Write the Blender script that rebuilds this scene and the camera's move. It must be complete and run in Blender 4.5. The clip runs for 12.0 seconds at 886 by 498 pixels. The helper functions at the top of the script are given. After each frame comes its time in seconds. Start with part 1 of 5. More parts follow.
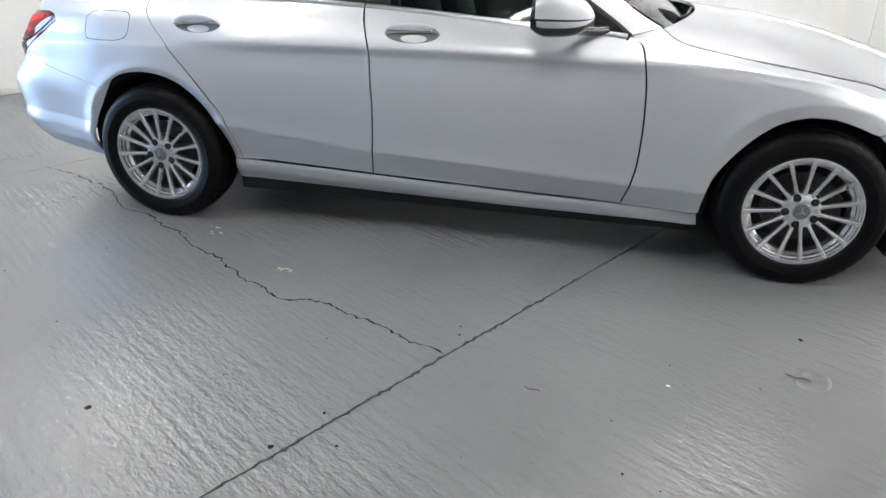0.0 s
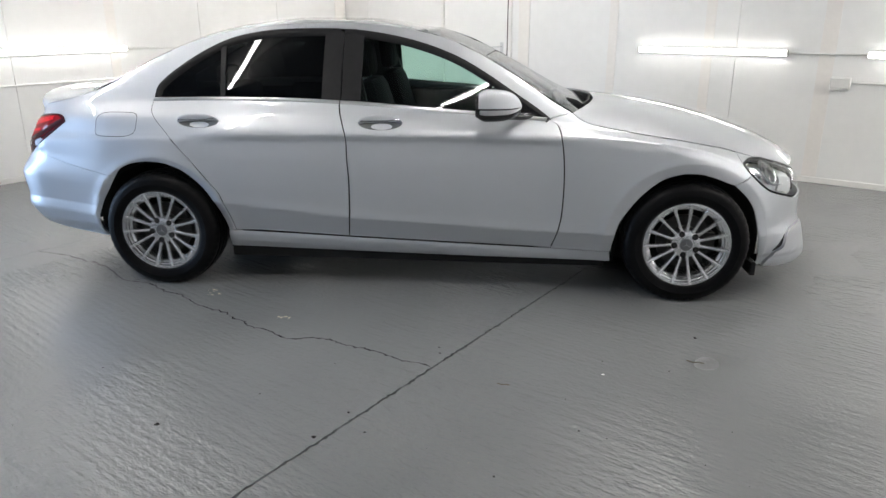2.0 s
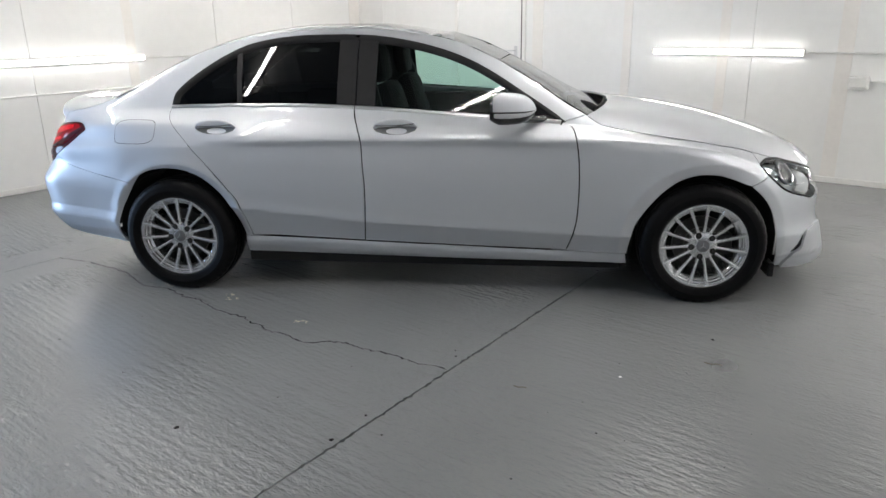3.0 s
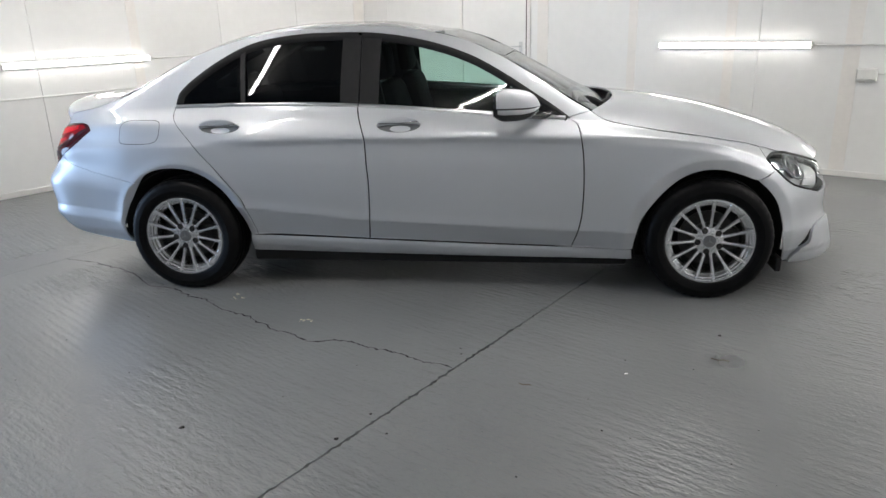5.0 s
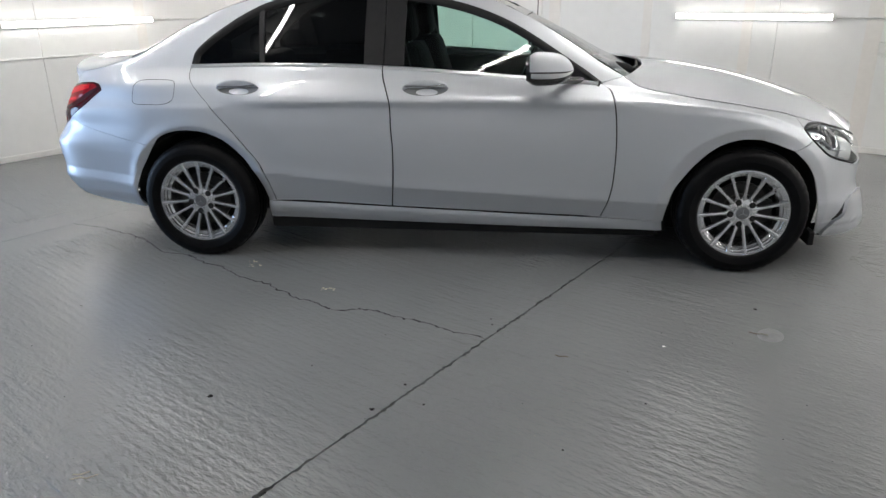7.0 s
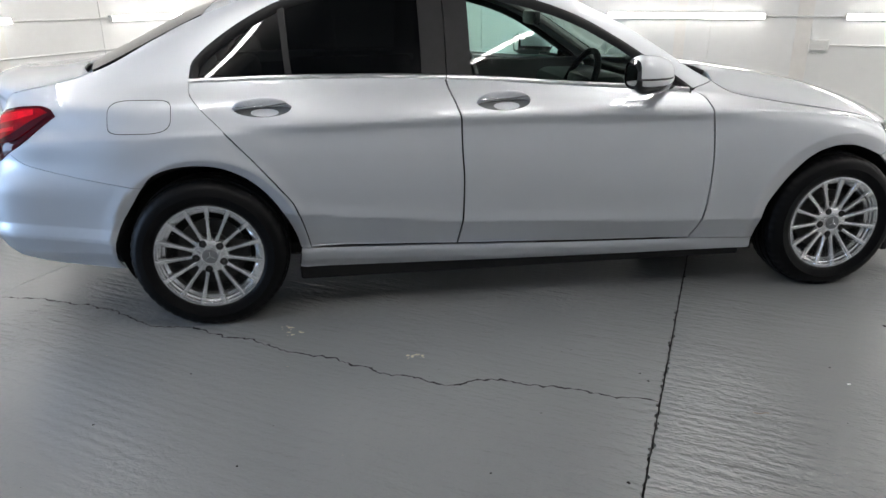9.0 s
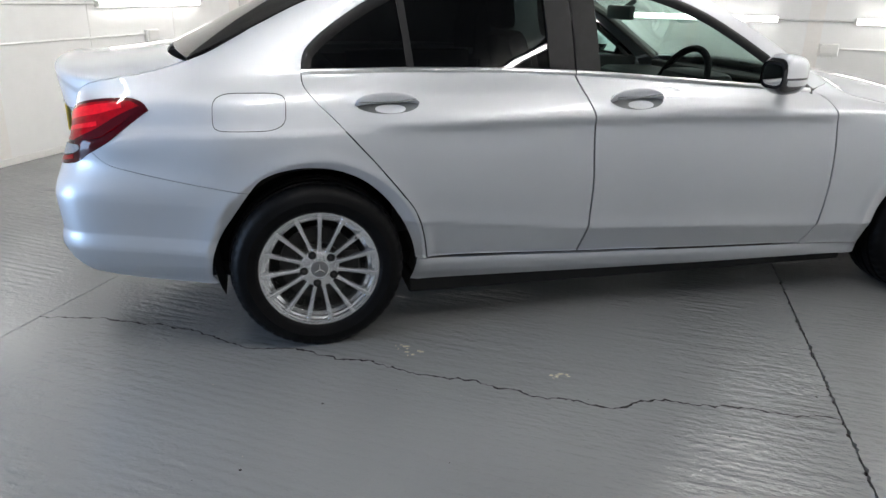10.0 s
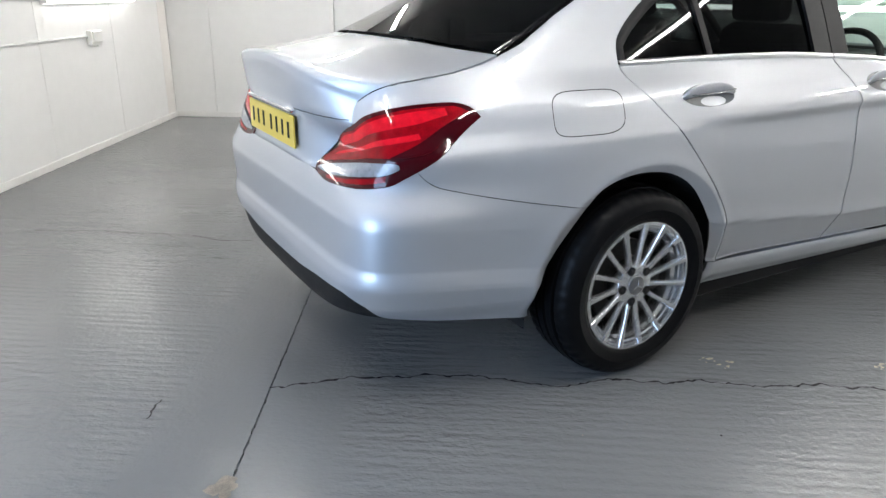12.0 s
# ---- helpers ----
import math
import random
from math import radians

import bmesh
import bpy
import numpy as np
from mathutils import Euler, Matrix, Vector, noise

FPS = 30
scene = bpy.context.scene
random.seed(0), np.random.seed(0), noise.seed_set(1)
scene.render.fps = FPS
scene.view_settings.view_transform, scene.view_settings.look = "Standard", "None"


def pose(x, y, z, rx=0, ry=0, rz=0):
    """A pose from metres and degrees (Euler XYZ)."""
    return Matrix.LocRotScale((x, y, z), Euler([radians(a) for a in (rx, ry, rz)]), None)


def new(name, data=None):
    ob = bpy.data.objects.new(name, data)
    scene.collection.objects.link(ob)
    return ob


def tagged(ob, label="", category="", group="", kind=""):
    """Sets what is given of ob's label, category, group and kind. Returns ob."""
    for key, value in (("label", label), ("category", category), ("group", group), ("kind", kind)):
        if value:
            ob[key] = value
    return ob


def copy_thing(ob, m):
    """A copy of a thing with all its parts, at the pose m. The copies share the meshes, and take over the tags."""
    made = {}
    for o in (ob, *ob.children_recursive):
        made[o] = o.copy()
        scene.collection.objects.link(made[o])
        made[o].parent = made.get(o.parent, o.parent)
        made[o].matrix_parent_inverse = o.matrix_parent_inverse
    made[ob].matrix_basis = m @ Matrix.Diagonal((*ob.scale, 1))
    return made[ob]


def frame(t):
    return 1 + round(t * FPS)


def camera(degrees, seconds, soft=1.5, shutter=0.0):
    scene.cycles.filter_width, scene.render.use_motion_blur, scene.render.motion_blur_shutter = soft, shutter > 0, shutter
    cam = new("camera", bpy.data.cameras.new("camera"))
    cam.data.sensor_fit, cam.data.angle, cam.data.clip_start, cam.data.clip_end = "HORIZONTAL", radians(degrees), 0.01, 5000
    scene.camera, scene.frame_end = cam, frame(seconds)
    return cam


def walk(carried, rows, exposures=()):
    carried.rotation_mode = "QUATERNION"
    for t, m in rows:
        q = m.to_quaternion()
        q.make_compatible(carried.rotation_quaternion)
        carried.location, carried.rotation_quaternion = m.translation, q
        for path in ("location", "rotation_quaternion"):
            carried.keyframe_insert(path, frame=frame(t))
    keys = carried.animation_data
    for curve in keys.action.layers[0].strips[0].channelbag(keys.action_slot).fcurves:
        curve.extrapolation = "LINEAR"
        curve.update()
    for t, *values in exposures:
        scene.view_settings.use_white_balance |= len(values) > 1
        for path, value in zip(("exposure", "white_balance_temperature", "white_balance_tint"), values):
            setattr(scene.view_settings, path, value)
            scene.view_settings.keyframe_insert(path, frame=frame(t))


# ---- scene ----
cam = camera(63.94, 12.0)
ROWS = [
    (0.0, 2.064, -3.742, 1.322, 13.52, -24.53, -0.69),
    (0.5, 2.068, -4.006, 1.355, 10.57, -22.89, -0.86),
    (1.0, 2.018, -4.255, 1.410, 6.02, -20.05, 0.48),
    (1.5, 1.952, -4.439, 1.437, 6.30, -18.92, -0.42),
    (2.0, 1.932, -4.491, 1.432, 5.65, -18.03, 0.10),
    (2.5, 1.931, -4.503, 1.429, 6.48, -17.62, 0.51),
    (4.5, 1.952, -4.489, 1.430, 6.83, -17.95, 1.44),
    (5.0, 1.950, -4.489, 1.429, 7.18, -17.89, 1.61),
    (5.5, 1.940, -4.483, 1.421, 7.44, -17.74, 1.20),
    (6.0, 1.932, -4.482, 1.412, 7.68, -18.21, 1.05),
    (6.5, 1.889, -4.476, 1.402, 7.50, -18.80, 0.60),
    (7.0, 1.760, -4.426, 1.366, 6.71, -19.86, 0.62),
    (7.2, 1.682, -4.369, 1.356, 6.62, -20.31, 0.67),
    (8.8, 0.699, -3.869, 1.341, -8.72, -19.33, 0.02),
    (9.0, 0.559, -3.766, 1.345, -8.46, -19.91, 0.31),
    (9.5, 0.213, -3.558, 1.303, -8.11, -19.91, -0.16),
    (10.0, -0.183, -3.370, 1.296, -14.26, -19.96, -1.30),
    (10.5, -0.550, -3.121, 1.248, -16.31, -20.07, -1.62),
    (11.0, -0.930, -2.902, 1.251, -20.38, -19.70, -1.16),
    (11.5, -1.251, -2.716, 1.231, -26.33, -19.70, -0.44),
    (12.0, -1.657, -2.416, 1.212, -30.29, -19.80, -0.79),
]
walk(cam, [(t, pose(x, y, z, 90 + pitch, roll, yaw)) for t, x, y, z, yaw, pitch, roll in ROWS],
     exposures=[(0, .58, 6600, 10), (1.0, .47, 6650, 10), (2.0, .16, 6650, 10), (7.0, .0, 6650, 10), (9.0, .09, 6600, 10), (10.5, .24, 6600, 10), (12.0, .26, 6600, 10)])

# ---- world and exposure: a closed workshop, lit by its own tubes and by daylight through one opening ----
ROOM = pose(-0.319, 5.211, 0, 0, 0, -31.59)     # x along the far wall, -y towards the camera, from their corner
ROOM_W, ROOM_D, ROOM_H = 10.4, 13.6, 2.5
TUBE_LIGHT, WALL_TUBE_LIGHT = 90.0, 14.0
LEFT_TUBE_LIGHT = 15.0
world = bpy.data.worlds.new("world")
scene.world = world
world.use_nodes = True
sky = world.node_tree.nodes.new("ShaderNodeTexSky")
sky.sky_type, sky.sun_disc, sky.sun_elevation = "NISHITA", False, radians(35)
world.node_tree.links.new(sky.outputs[0], world.node_tree.nodes["Background"].inputs[0])
world.node_tree.nodes["Background"].inputs[1].default_value = 0.08
daylight = new("daylight", bpy.data.lights.new("daylight", "AREA"))
daylight.data.shape, daylight.data.size, daylight.data.size_y = "RECTANGLE", 2.4, 2.1
daylight.data.energy, daylight.data.color = 160, (0.45, 0.66, 1.0)
daylight.matrix_world = ROOM @ pose(0.04, -7.9, 1.1, 0, -90, 0)

# ---- materials ----
def material(name, colour, rough=.5, metal=0.0, coat=0.0, vary=0.0, scale=8.0, stretch=(1, 1, 1), bump=0.0, bump_scale=60.0, emit=None, spec=.5, each=0.0, second=None):
    """A principled material: its colour varies at two scales, roughness and relief with it."""
    m = bpy.data.materials.new(name)
    m.use_nodes = True
    t = m.node_tree
    b = t.nodes["Principled BSDF"]
    b.inputs["Base Color"].default_value = (*colour, 1)
    b.inputs["Roughness"].default_value, b.inputs["Metallic"].default_value = rough, metal
    b.inputs["Coat Weight"].default_value, b.inputs["Coat Roughness"].default_value = coat, .03
    b.inputs["Specular IOR Level"].default_value = spec
    if emit:
        b.inputs["Emission Color"].default_value, b.inputs["Emission Strength"].default_value = (*emit[:3], 1), emit[3]
    if vary or bump:
        co = t.nodes.new("ShaderNodeTexCoord")
        mp = t.nodes.new("ShaderNodeMapping")
        mp.inputs["Scale"].default_value = stretch
        t.links.new(co.outputs["Object"], mp.inputs[0])
    if vary:
        big, fine, mix, ramp = (t.nodes.new(n) for n in ("ShaderNodeTexNoise", "ShaderNodeTexNoise", "ShaderNodeMix", "ShaderNodeValToRGB"))
        for n, s, d in ((big, scale, 4), (fine, scale * 9, 6)):
            n.inputs["Scale"].default_value, n.inputs["Detail"].default_value = s, d
            t.links.new(mp.outputs[0], n.inputs["Vector"])
        mix.data_type = "FLOAT"
        mix.inputs["Factor"].default_value = .4
        t.links.new(big.outputs[0], mix.inputs["A"])
        t.links.new(fine.outputs[0], mix.inputs["B"])
        t.links.new(mix.outputs["Result"], ramp.inputs[0])
        dark = second or tuple(c * (1 - vary) for c in colour)
        ramp.color_ramp.elements[0].position, ramp.color_ramp.elements[1].position = .33, .66
        ramp.color_ramp.elements[0].color, ramp.color_ramp.elements[1].color = (*dark, 1), (*(min(1, c * (1 + vary * .5)) for c in colour), 1)
        t.links.new(ramp.outputs[0], b.inputs["Base Color"])
        rr = t.nodes.new("ShaderNodeMapRange")
        rr.inputs["To Min"].default_value, rr.inputs["To Max"].default_value = max(.02, rough - vary * .4), min(1, rough + vary * .4)
        t.links.new(mix.outputs["Result"], rr.inputs["Value"])
        t.links.new(rr.outputs[0], b.inputs["Roughness"])
    if bump:
        n, bm = t.nodes.new("ShaderNodeTexNoise"), t.nodes.new("ShaderNodeBump")
        n.inputs["Scale"].default_value, n.inputs["Detail"].default_value = bump_scale, 5
        bm.inputs["Strength"].default_value, bm.inputs["Distance"].default_value = 1, bump
        t.links.new(mp.outputs[0], n.inputs["Vector"])
        t.links.new(n.outputs[0], bm.inputs["Height"])
        t.links.new(bm.outputs[0], b.inputs["Normal"])
    return m


def glass(name, colour, rough=0.0, least=.06, power_of=4.5):
    """A thin tinted pane: it lets light through straight, and mirrors like glass."""
    m = bpy.data.materials.new(name)
    m.use_nodes = True
    t = m.node_tree
    t.nodes.remove(t.nodes["Principled BSDF"])
    clear, gloss, mix, lw, power, share = (t.nodes.new(n) for n in ("ShaderNodeBsdfTransparent", "ShaderNodeBsdfGlossy", "ShaderNodeMixShader", "ShaderNodeLayerWeight", "ShaderNodeMath", "ShaderNodeMapRange"))
    clear.inputs[0].default_value = (*colour, 1)
    gloss.inputs["Roughness"].default_value = rough
    power.operation, power.inputs[1].default_value = "POWER", power_of
    share.inputs["To Min"].default_value, share.inputs["To Max"].default_value = least, 1
    t.links.new(lw.outputs["Facing"], power.inputs[0])
    t.links.new(power.outputs[0], share.inputs["Value"])
    t.links.new(share.outputs[0], mix.inputs[0])
    t.links.new(clear.outputs[0], mix.inputs[1])
    t.links.new(gloss.outputs[0], mix.inputs[2])
    t.links.new(mix.outputs[0], t.nodes["Material Output"].inputs[0])
    return m


def car_paint():
    """Silver metallic paint with fine flakes under a clear coat."""
    m = material("silver_paint", (.56, .581, .613), .46, .70, coat=1.0)
    t, b = m.node_tree, m.node_tree.nodes["Principled BSDF"]
    co, vo, hs = (t.nodes.new(n) for n in ("ShaderNodeTexCoord", "ShaderNodeTexVoronoi", "ShaderNodeMapRange"))
    vo.inputs["Scale"].default_value = 900
    t.links.new(co.outputs["Object"], vo.inputs["Vector"])
    sep = t.nodes.new("ShaderNodeSeparateColor")
    t.links.new(vo.outputs["Color"], sep.inputs[0])
    hs.inputs["To Min"].default_value, hs.inputs["To Max"].default_value = .48, .58
    t.links.new(sep.outputs[0], hs.inputs["Value"])
    t.links.new(hs.outputs[0], b.inputs["Roughness"])
    return m


RIDGE_TURN = 4


def floor_paint():
    """Worn grey floor paint over broom-finished concrete: ridges along x, smooth patches, scuffs and bare spots."""
    m = bpy.data.materials.new("floor_paint")
    m.use_nodes = True
    t = m.node_tree
    b = t.nodes["Principled BSDF"]
    b.inputs["Specular IOR Level"].default_value = .80
    N = t.nodes.new
    co = N("ShaderNodeTexCoord")

    def noise_at(scale, stretch=(1, 1, 1), detail=5, turn=0, rough=.55):
        mp, n = N("ShaderNodeMapping"), N("ShaderNodeTexNoise")
        mp.inputs["Scale"].default_value, mp.inputs["Rotation"].default_value = stretch, (0, 0, radians(turn))
        n.inputs["Scale"].default_value, n.inputs["Detail"].default_value, n.inputs["Roughness"].default_value = scale, detail, rough
        t.links.new(co.outputs["Object"], mp.inputs[0])
        t.links.new(mp.outputs[0], n.inputs["Vector"])
        return n.outputs[0]

    def ramp(v, a, c, lo=0.0, hi=1.0):
        r = N("ShaderNodeMapRange")
        r.inputs["From Min"].default_value, r.inputs["From Max"].default_value = a, c
        r.inputs["To Min"].default_value, r.inputs["To Max"].default_value = lo, hi
        t.links.new(v, r.inputs["Value"])
        return r.outputs[0]

    def calc(op, a, c):
        q = N("ShaderNodeMath")
        q.operation = op
        for i, v in enumerate((a, c)):
            if isinstance(v, float):
                q.inputs[i].default_value = v
            else:
                t.links.new(v, q.inputs[i])
        return q.outputs[0]

    def tint(f, a, c):
        x = N("ShaderNodeMix")
        x.data_type = "RGBA"
        t.links.new(f, x.inputs["Factor"])
        for i, v in (("A", a), ("B", c)):
            if isinstance(v, tuple):
                x.inputs[i].default_value = (*v, 1)
            else:
                t.links.new(v, x.inputs[i])
        return x.outputs["Result"]

    broad, middle, fine = noise_at(.9, detail=2), noise_at(4.5, turn=30), noise_at(55)
    ridges = calc("ADD", calc("MULTIPLY", noise_at(1.0, (2.6, 27, 1), 1.5, turn=RIDGE_TURN), .62), calc("MULTIPLY", noise_at(1.0, (22, 46, 1), 3, turn=RIDGE_TURN), .55))
    grain = noise_at(48, (1, 1.25, 1), 3, turn=RIDGE_TURN, rough=.6)
    place, away, apart = N("ShaderNodeSeparateXYZ"), N("ShaderNodeMath"), N("ShaderNodeMath")
    t.links.new(co.outputs["Object"], place.inputs[0])
    away.operation, away.inputs[1].default_value = "SUBTRACT", 2.26
    apart.operation = "ABSOLUTE"
    t.links.new(place.outputs[0], away.inputs[0])
    t.links.new(away.outputs[0], apart.inputs[0])
    margin = ramp(calc("ADD", apart.outputs[0], calc("MULTIPLY", noise_at(3, detail=3), .05)), .29, .325)         # a smooth trowelled strip beside the joint behind the car
    worn = ramp(noise_at(.55, (1, 1.4, 1), 2, turn=60), .40, .62)                  # where the ridges stand out
    spots = ramp(noise_at(70, detail=3, rough=.7), .60, .80)
    col = tint(ramp(broad, .2, .8), (.160, .166, .169), (.202, .208, .207))
    col = tint(calc("MULTIPLY", spots, .25), col, (.11, .11, .105))
    t.links.new(col, b.inputs["Base Color"])
    t.links.new(ramp(broad, .2, .8, .20, .28), b.inputs["Roughness"])
    # even bands that the broom left on the slab behind the car, broken and wavering
    turn_by, wave = N("ShaderNodeMapping"), N("ShaderNodeTexWave")
    turn_by.inputs["Rotation"].default_value = (0, 0, radians(RIDGE_TURN))
    t.links.new(co.outputs["Object"], turn_by.inputs[0])
    t.links.new(turn_by.outputs[0], wave.inputs["Vector"])
    wave.bands_direction = "Y"
    for key, v in (("Scale", 7.6), ("Distortion", 2.2), ("Detail", 3.0), ("Detail Scale", 3.0), ("Detail Roughness", .6)):
        wave.inputs[key].default_value = v
    banded = calc("MULTIPLY", ramp(calc("ADD", place.outputs[0], calc("MULTIPLY", noise_at(1.2, detail=2), 1.2)), 3.9, 4.9, 1.0, .08), ramp(noise_at(1.0, (2.2, 6, 1), 2, turn=RIDGE_TURN), .30, .70))
    smooth = calc("ADD", calc("MULTIPLY", margin, .9), .1)
    h = calc("MULTIPLY", calc("MULTIPLY", calc("SUBTRACT", ridges, .585), calc("MULTIPLY", smooth, calc("ADD", calc("MULTIPLY", worn, .8), .2))), .0205)
    h = calc("ADD", h, calc("MULTIPLY", calc("MULTIPLY", calc("SUBTRACT", wave.outputs["Fac"], .5), calc("MULTIPLY", banded, smooth)), .0019))
    h = calc("ADD", h, calc("ADD", calc("MULTIPLY", fine, .0014), calc("MULTIPLY", middle, .0013)))
    h = calc("ADD", h, calc("MULTIPLY", calc("MULTIPLY", grain, ramp(noise_at(1.7, detail=3, turn=20), .36, .66, .3, 1.0)), .0031))
    bm = N("ShaderNodeBump")
    bm.inputs["Strength"].default_value, bm.inputs["Distance"].default_value = .8, 1.0
    t.links.new(h, bm.inputs["Height"])
    t.links.new(bm.outputs[0], b.inputs["Normal"])
    return m


SILVER = car_paint()
FLOOR = floor_paint()
WALL = material("white_wall_paint", (.80, .80, .79), .46, vary=.04, scale=1.2, bump=.0012, bump_scale=7)
TRIM_WHITE = material("white_gloss_trim", (.78, .77, .75), .3, vary=.06, scale=5)
# Unseen ceiling, set dark so that panes and paint mirror little light from it.
CEILING = material("dark_ceiling_paint", (.16, .16, .16), .8, vary=.06, scale=2)
WALL_SIDE = material("white_side_wall_paint", (.78, .78, .77), .5, vary=.08, scale=1.5)
# Grey of the unseen near wall sets how much light reaches the flank.
WALL_BACK = material("dimmed_near_wall_paint", (.52, .525, .53), .5, vary=.08, scale=1.5)
SEAM = material("grey_panel_joint", (.68, .67, .65), .6, vary=.2, scale=9)
STRIP = material("off_white_cover_strip", (.80, .775, .745), .4, vary=.05, scale=3)
PVC = material("white_plastic", (.74, .74, .72), .35, vary=.05, scale=12)
TUBE = material("lit_diffuser", (.9, .9, .9), .4, emit=(1.0, .985, .96, TUBE_LIGHT))
LEFT_TUBE = material("lit_side_wall_diffuser", (.9, .9, .9), .4, emit=(1.0, .985, .96, LEFT_TUBE_LIGHT))
WALL_TUBE = material("lit_wall_diffuser", (.9, .9, .9), .4, emit=(1.0, .985, .96, WALL_TUBE_LIGHT))
DIRT_AND_GAP = material("dark_joint_dirt_and_gap", (.013, .0125, .012), .95, spec=.05, vary=.5, scale=40, bump=.002, bump_scale=120)
BARE = material("bare_concrete", (.24, .21, .17), .8, vary=.4, scale=40, bump=.001, bump_scale=90)
YELLOW_MARK = material("old_yellow_paint", (.34, .31, .22), .6, vary=.4, scale=60)
RUBBER = material("tyre_rubber", (.005, .005, .0055), .42, spec=.09, vary=.3, scale=14, bump=.0004, bump_scale=240)
ALLOY = material("silver_wheel_lacquer", (.72, .725, .735), .26, .9, coat=.7, vary=.05, scale=18)
DISC = material("brake_steel", (.028, .027, .026), .6, .3, vary=.35, scale=30)
BLACK = material("black_plastic", (.012, .012, .013), .5, spec=.2, vary=.3, scale=25, bump=.0003, bump_scale=300)
GLOSS_BLACK = material("gloss_black_trim", (.008, .008, .009), .12, coat=.5)
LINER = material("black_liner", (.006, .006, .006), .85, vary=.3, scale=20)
CHROME = material("polished_trim", (.82, .83, .84), .10, 1.0)
# Dark grey carries the shade inside the door handles' cups.
CUP_SHADE = material("cup_shade_grey", (.12, .125, .13), .4)
SATIN = material("satin_metal", (.60, .61, .62), .3, 1.0)
CAP = material("grey_cap_lacquer", (.20, .205, .21), .3, .8, coat=.5)
MIRROR = material("mirror_glass", (.9, .9, .9), .02, 1.0)
LEATHER = material("black_leather", (.004, .004, .005), .7, spec=.04, vary=.3, scale=30, bump=.0005, bump_scale=180)
CABIN = material("dark_cabin_plastic", (.008, .008, .009), .6, spec=.2, vary=.25, scale=22)
LINING = material("grey_headlining", (.16, .155, .15), .9, vary=.1, scale=30)
CLEAR = glass("side_glass", (.69, .87, .81), 0, .035)
SCREEN = glass("windscreen_glass", (.90, .965, .93), 0, .06, 4.2)
PRIVACY = glass("privacy_glass", (.03, .034, .034), 0, .045)
LENS = glass("clear_lens", (.93, .95, .96))
RED = material("red_lens", (.30, .001, .006), .35, coat=.6, vary=.35, scale=26, spec=.02)
RED_BRIGHT = material("bright_red_lens", (.78, .008, .022), .35, coat=.6, vary=.25, scale=40, spec=.02)
RED_DARK = material("dark_red_lens", (.050, .0008, .0035), .3, coat=.8, spec=.02)
WHITE_LENS = material("ribbed_clear_lens", (.26, .27, .29), .3, .1, coat=.6, vary=.3, scale=60)
PLATE = material("yellow_plate", (.78, .57, .10), .35, vary=.06, scale=20)

# ---- building helpers ----
def part(name, bm, mat, parent=None, label="", smooth=False):
    """Links a bmesh, or a finished mesh, as one object."""
    if isinstance(bm, bmesh.types.BMesh):
        me = bpy.data.meshes.new(name)
        if smooth:          # keep the creases
            for e in bm.edges:
                e.smooth = not (len(e.link_faces) == 2 and e.calc_face_angle(0) > .65)
            for f in bm.faces:
                f.smooth = True
        bm.to_mesh(me)
        bm.free()
    else:
        me = bm
    if mat is not None and not me.materials:
        me.materials.append(mat)
    ob = new(name, me)
    if parent is not None:
        ob.parent = parent
    return tagged(ob, label) if label else ob


def empty(name, label, category, group="", kind="", at=None):
    ob = new(name)
    ob.empty_display_size = .1
    if at is not None:
        ob.matrix_world = at
    return tagged(ob, label, category, group, kind)


def add_box(bm, a, b, bevel=0.0):
    made = bmesh.ops.create_cube(bm, size=1)["verts"]
    for v in made:
        v.co = Vector([a[i] + (v.co[i] + .5) * (b[i] - a[i]) for i in range(3)])
    if bevel:
        edges = list({e for v in made for e in v.link_edges})
        bmesh.ops.bevel(bm, geom=edges, offset=bevel, segments=2, affect="EDGES", profile=.5)


def box(a, b, bevel=0.0):
    bm = bmesh.new()
    add_box(bm, a, b, bevel)
    return bm


def lathe(profile, steps=64, closed=False, axis="y"):
    """A body of revolution about y from (radius, depth) pairs."""
    bm = bmesh.new()
    rings = []
    for k in range(steps):
        a = 2 * math.pi * k / steps
        rings.append([bm.verts.new((r * math.cos(a), d, r * math.sin(a))) for r, d in profile])
    for k in range(steps):
        p, q = rings[k], rings[(k + 1) % steps]
        for i in range(len(profile) - 1):
            bm.faces.new((p[i], p[i + 1], q[i + 1], q[i]))
    bmesh.ops.remove_doubles(bm, verts=bm.verts, dist=1e-5)
    bmesh.ops.recalc_face_normals(bm, faces=bm.faces)
    return bm


def rod(points, radius, sides=8):
    """A round bar along points."""
    bm = bmesh.new()
    rings = []
    pts = [Vector(p) for p in points]
    for i, p in enumerate(pts):
        d = (pts[min(i + 1, len(pts) - 1)] - pts[max(i - 1, 0)]).normalized()
        s = d.orthogonal().normalized() if i == 0 else (side - d * side.dot(d)).normalized()
        side = s
        o = d.cross(s)
        rings.append([bm.verts.new(p + radius * (math.cos(2 * math.pi * k / sides) * s + math.sin(2 * math.pi * k / sides) * o)) for k in range(sides)])
    for a, b in zip(rings, rings[1:]):
        for k in range(sides):
            bm.faces.new((a[k], a[(k + 1) % sides], b[(k + 1) % sides], b[k]))
    bm.faces.new(rings[0][::-1])
    bm.faces.new(rings[-1])
    bmesh.ops.recalc_face_normals(bm, faces=bm.faces)
    return bm


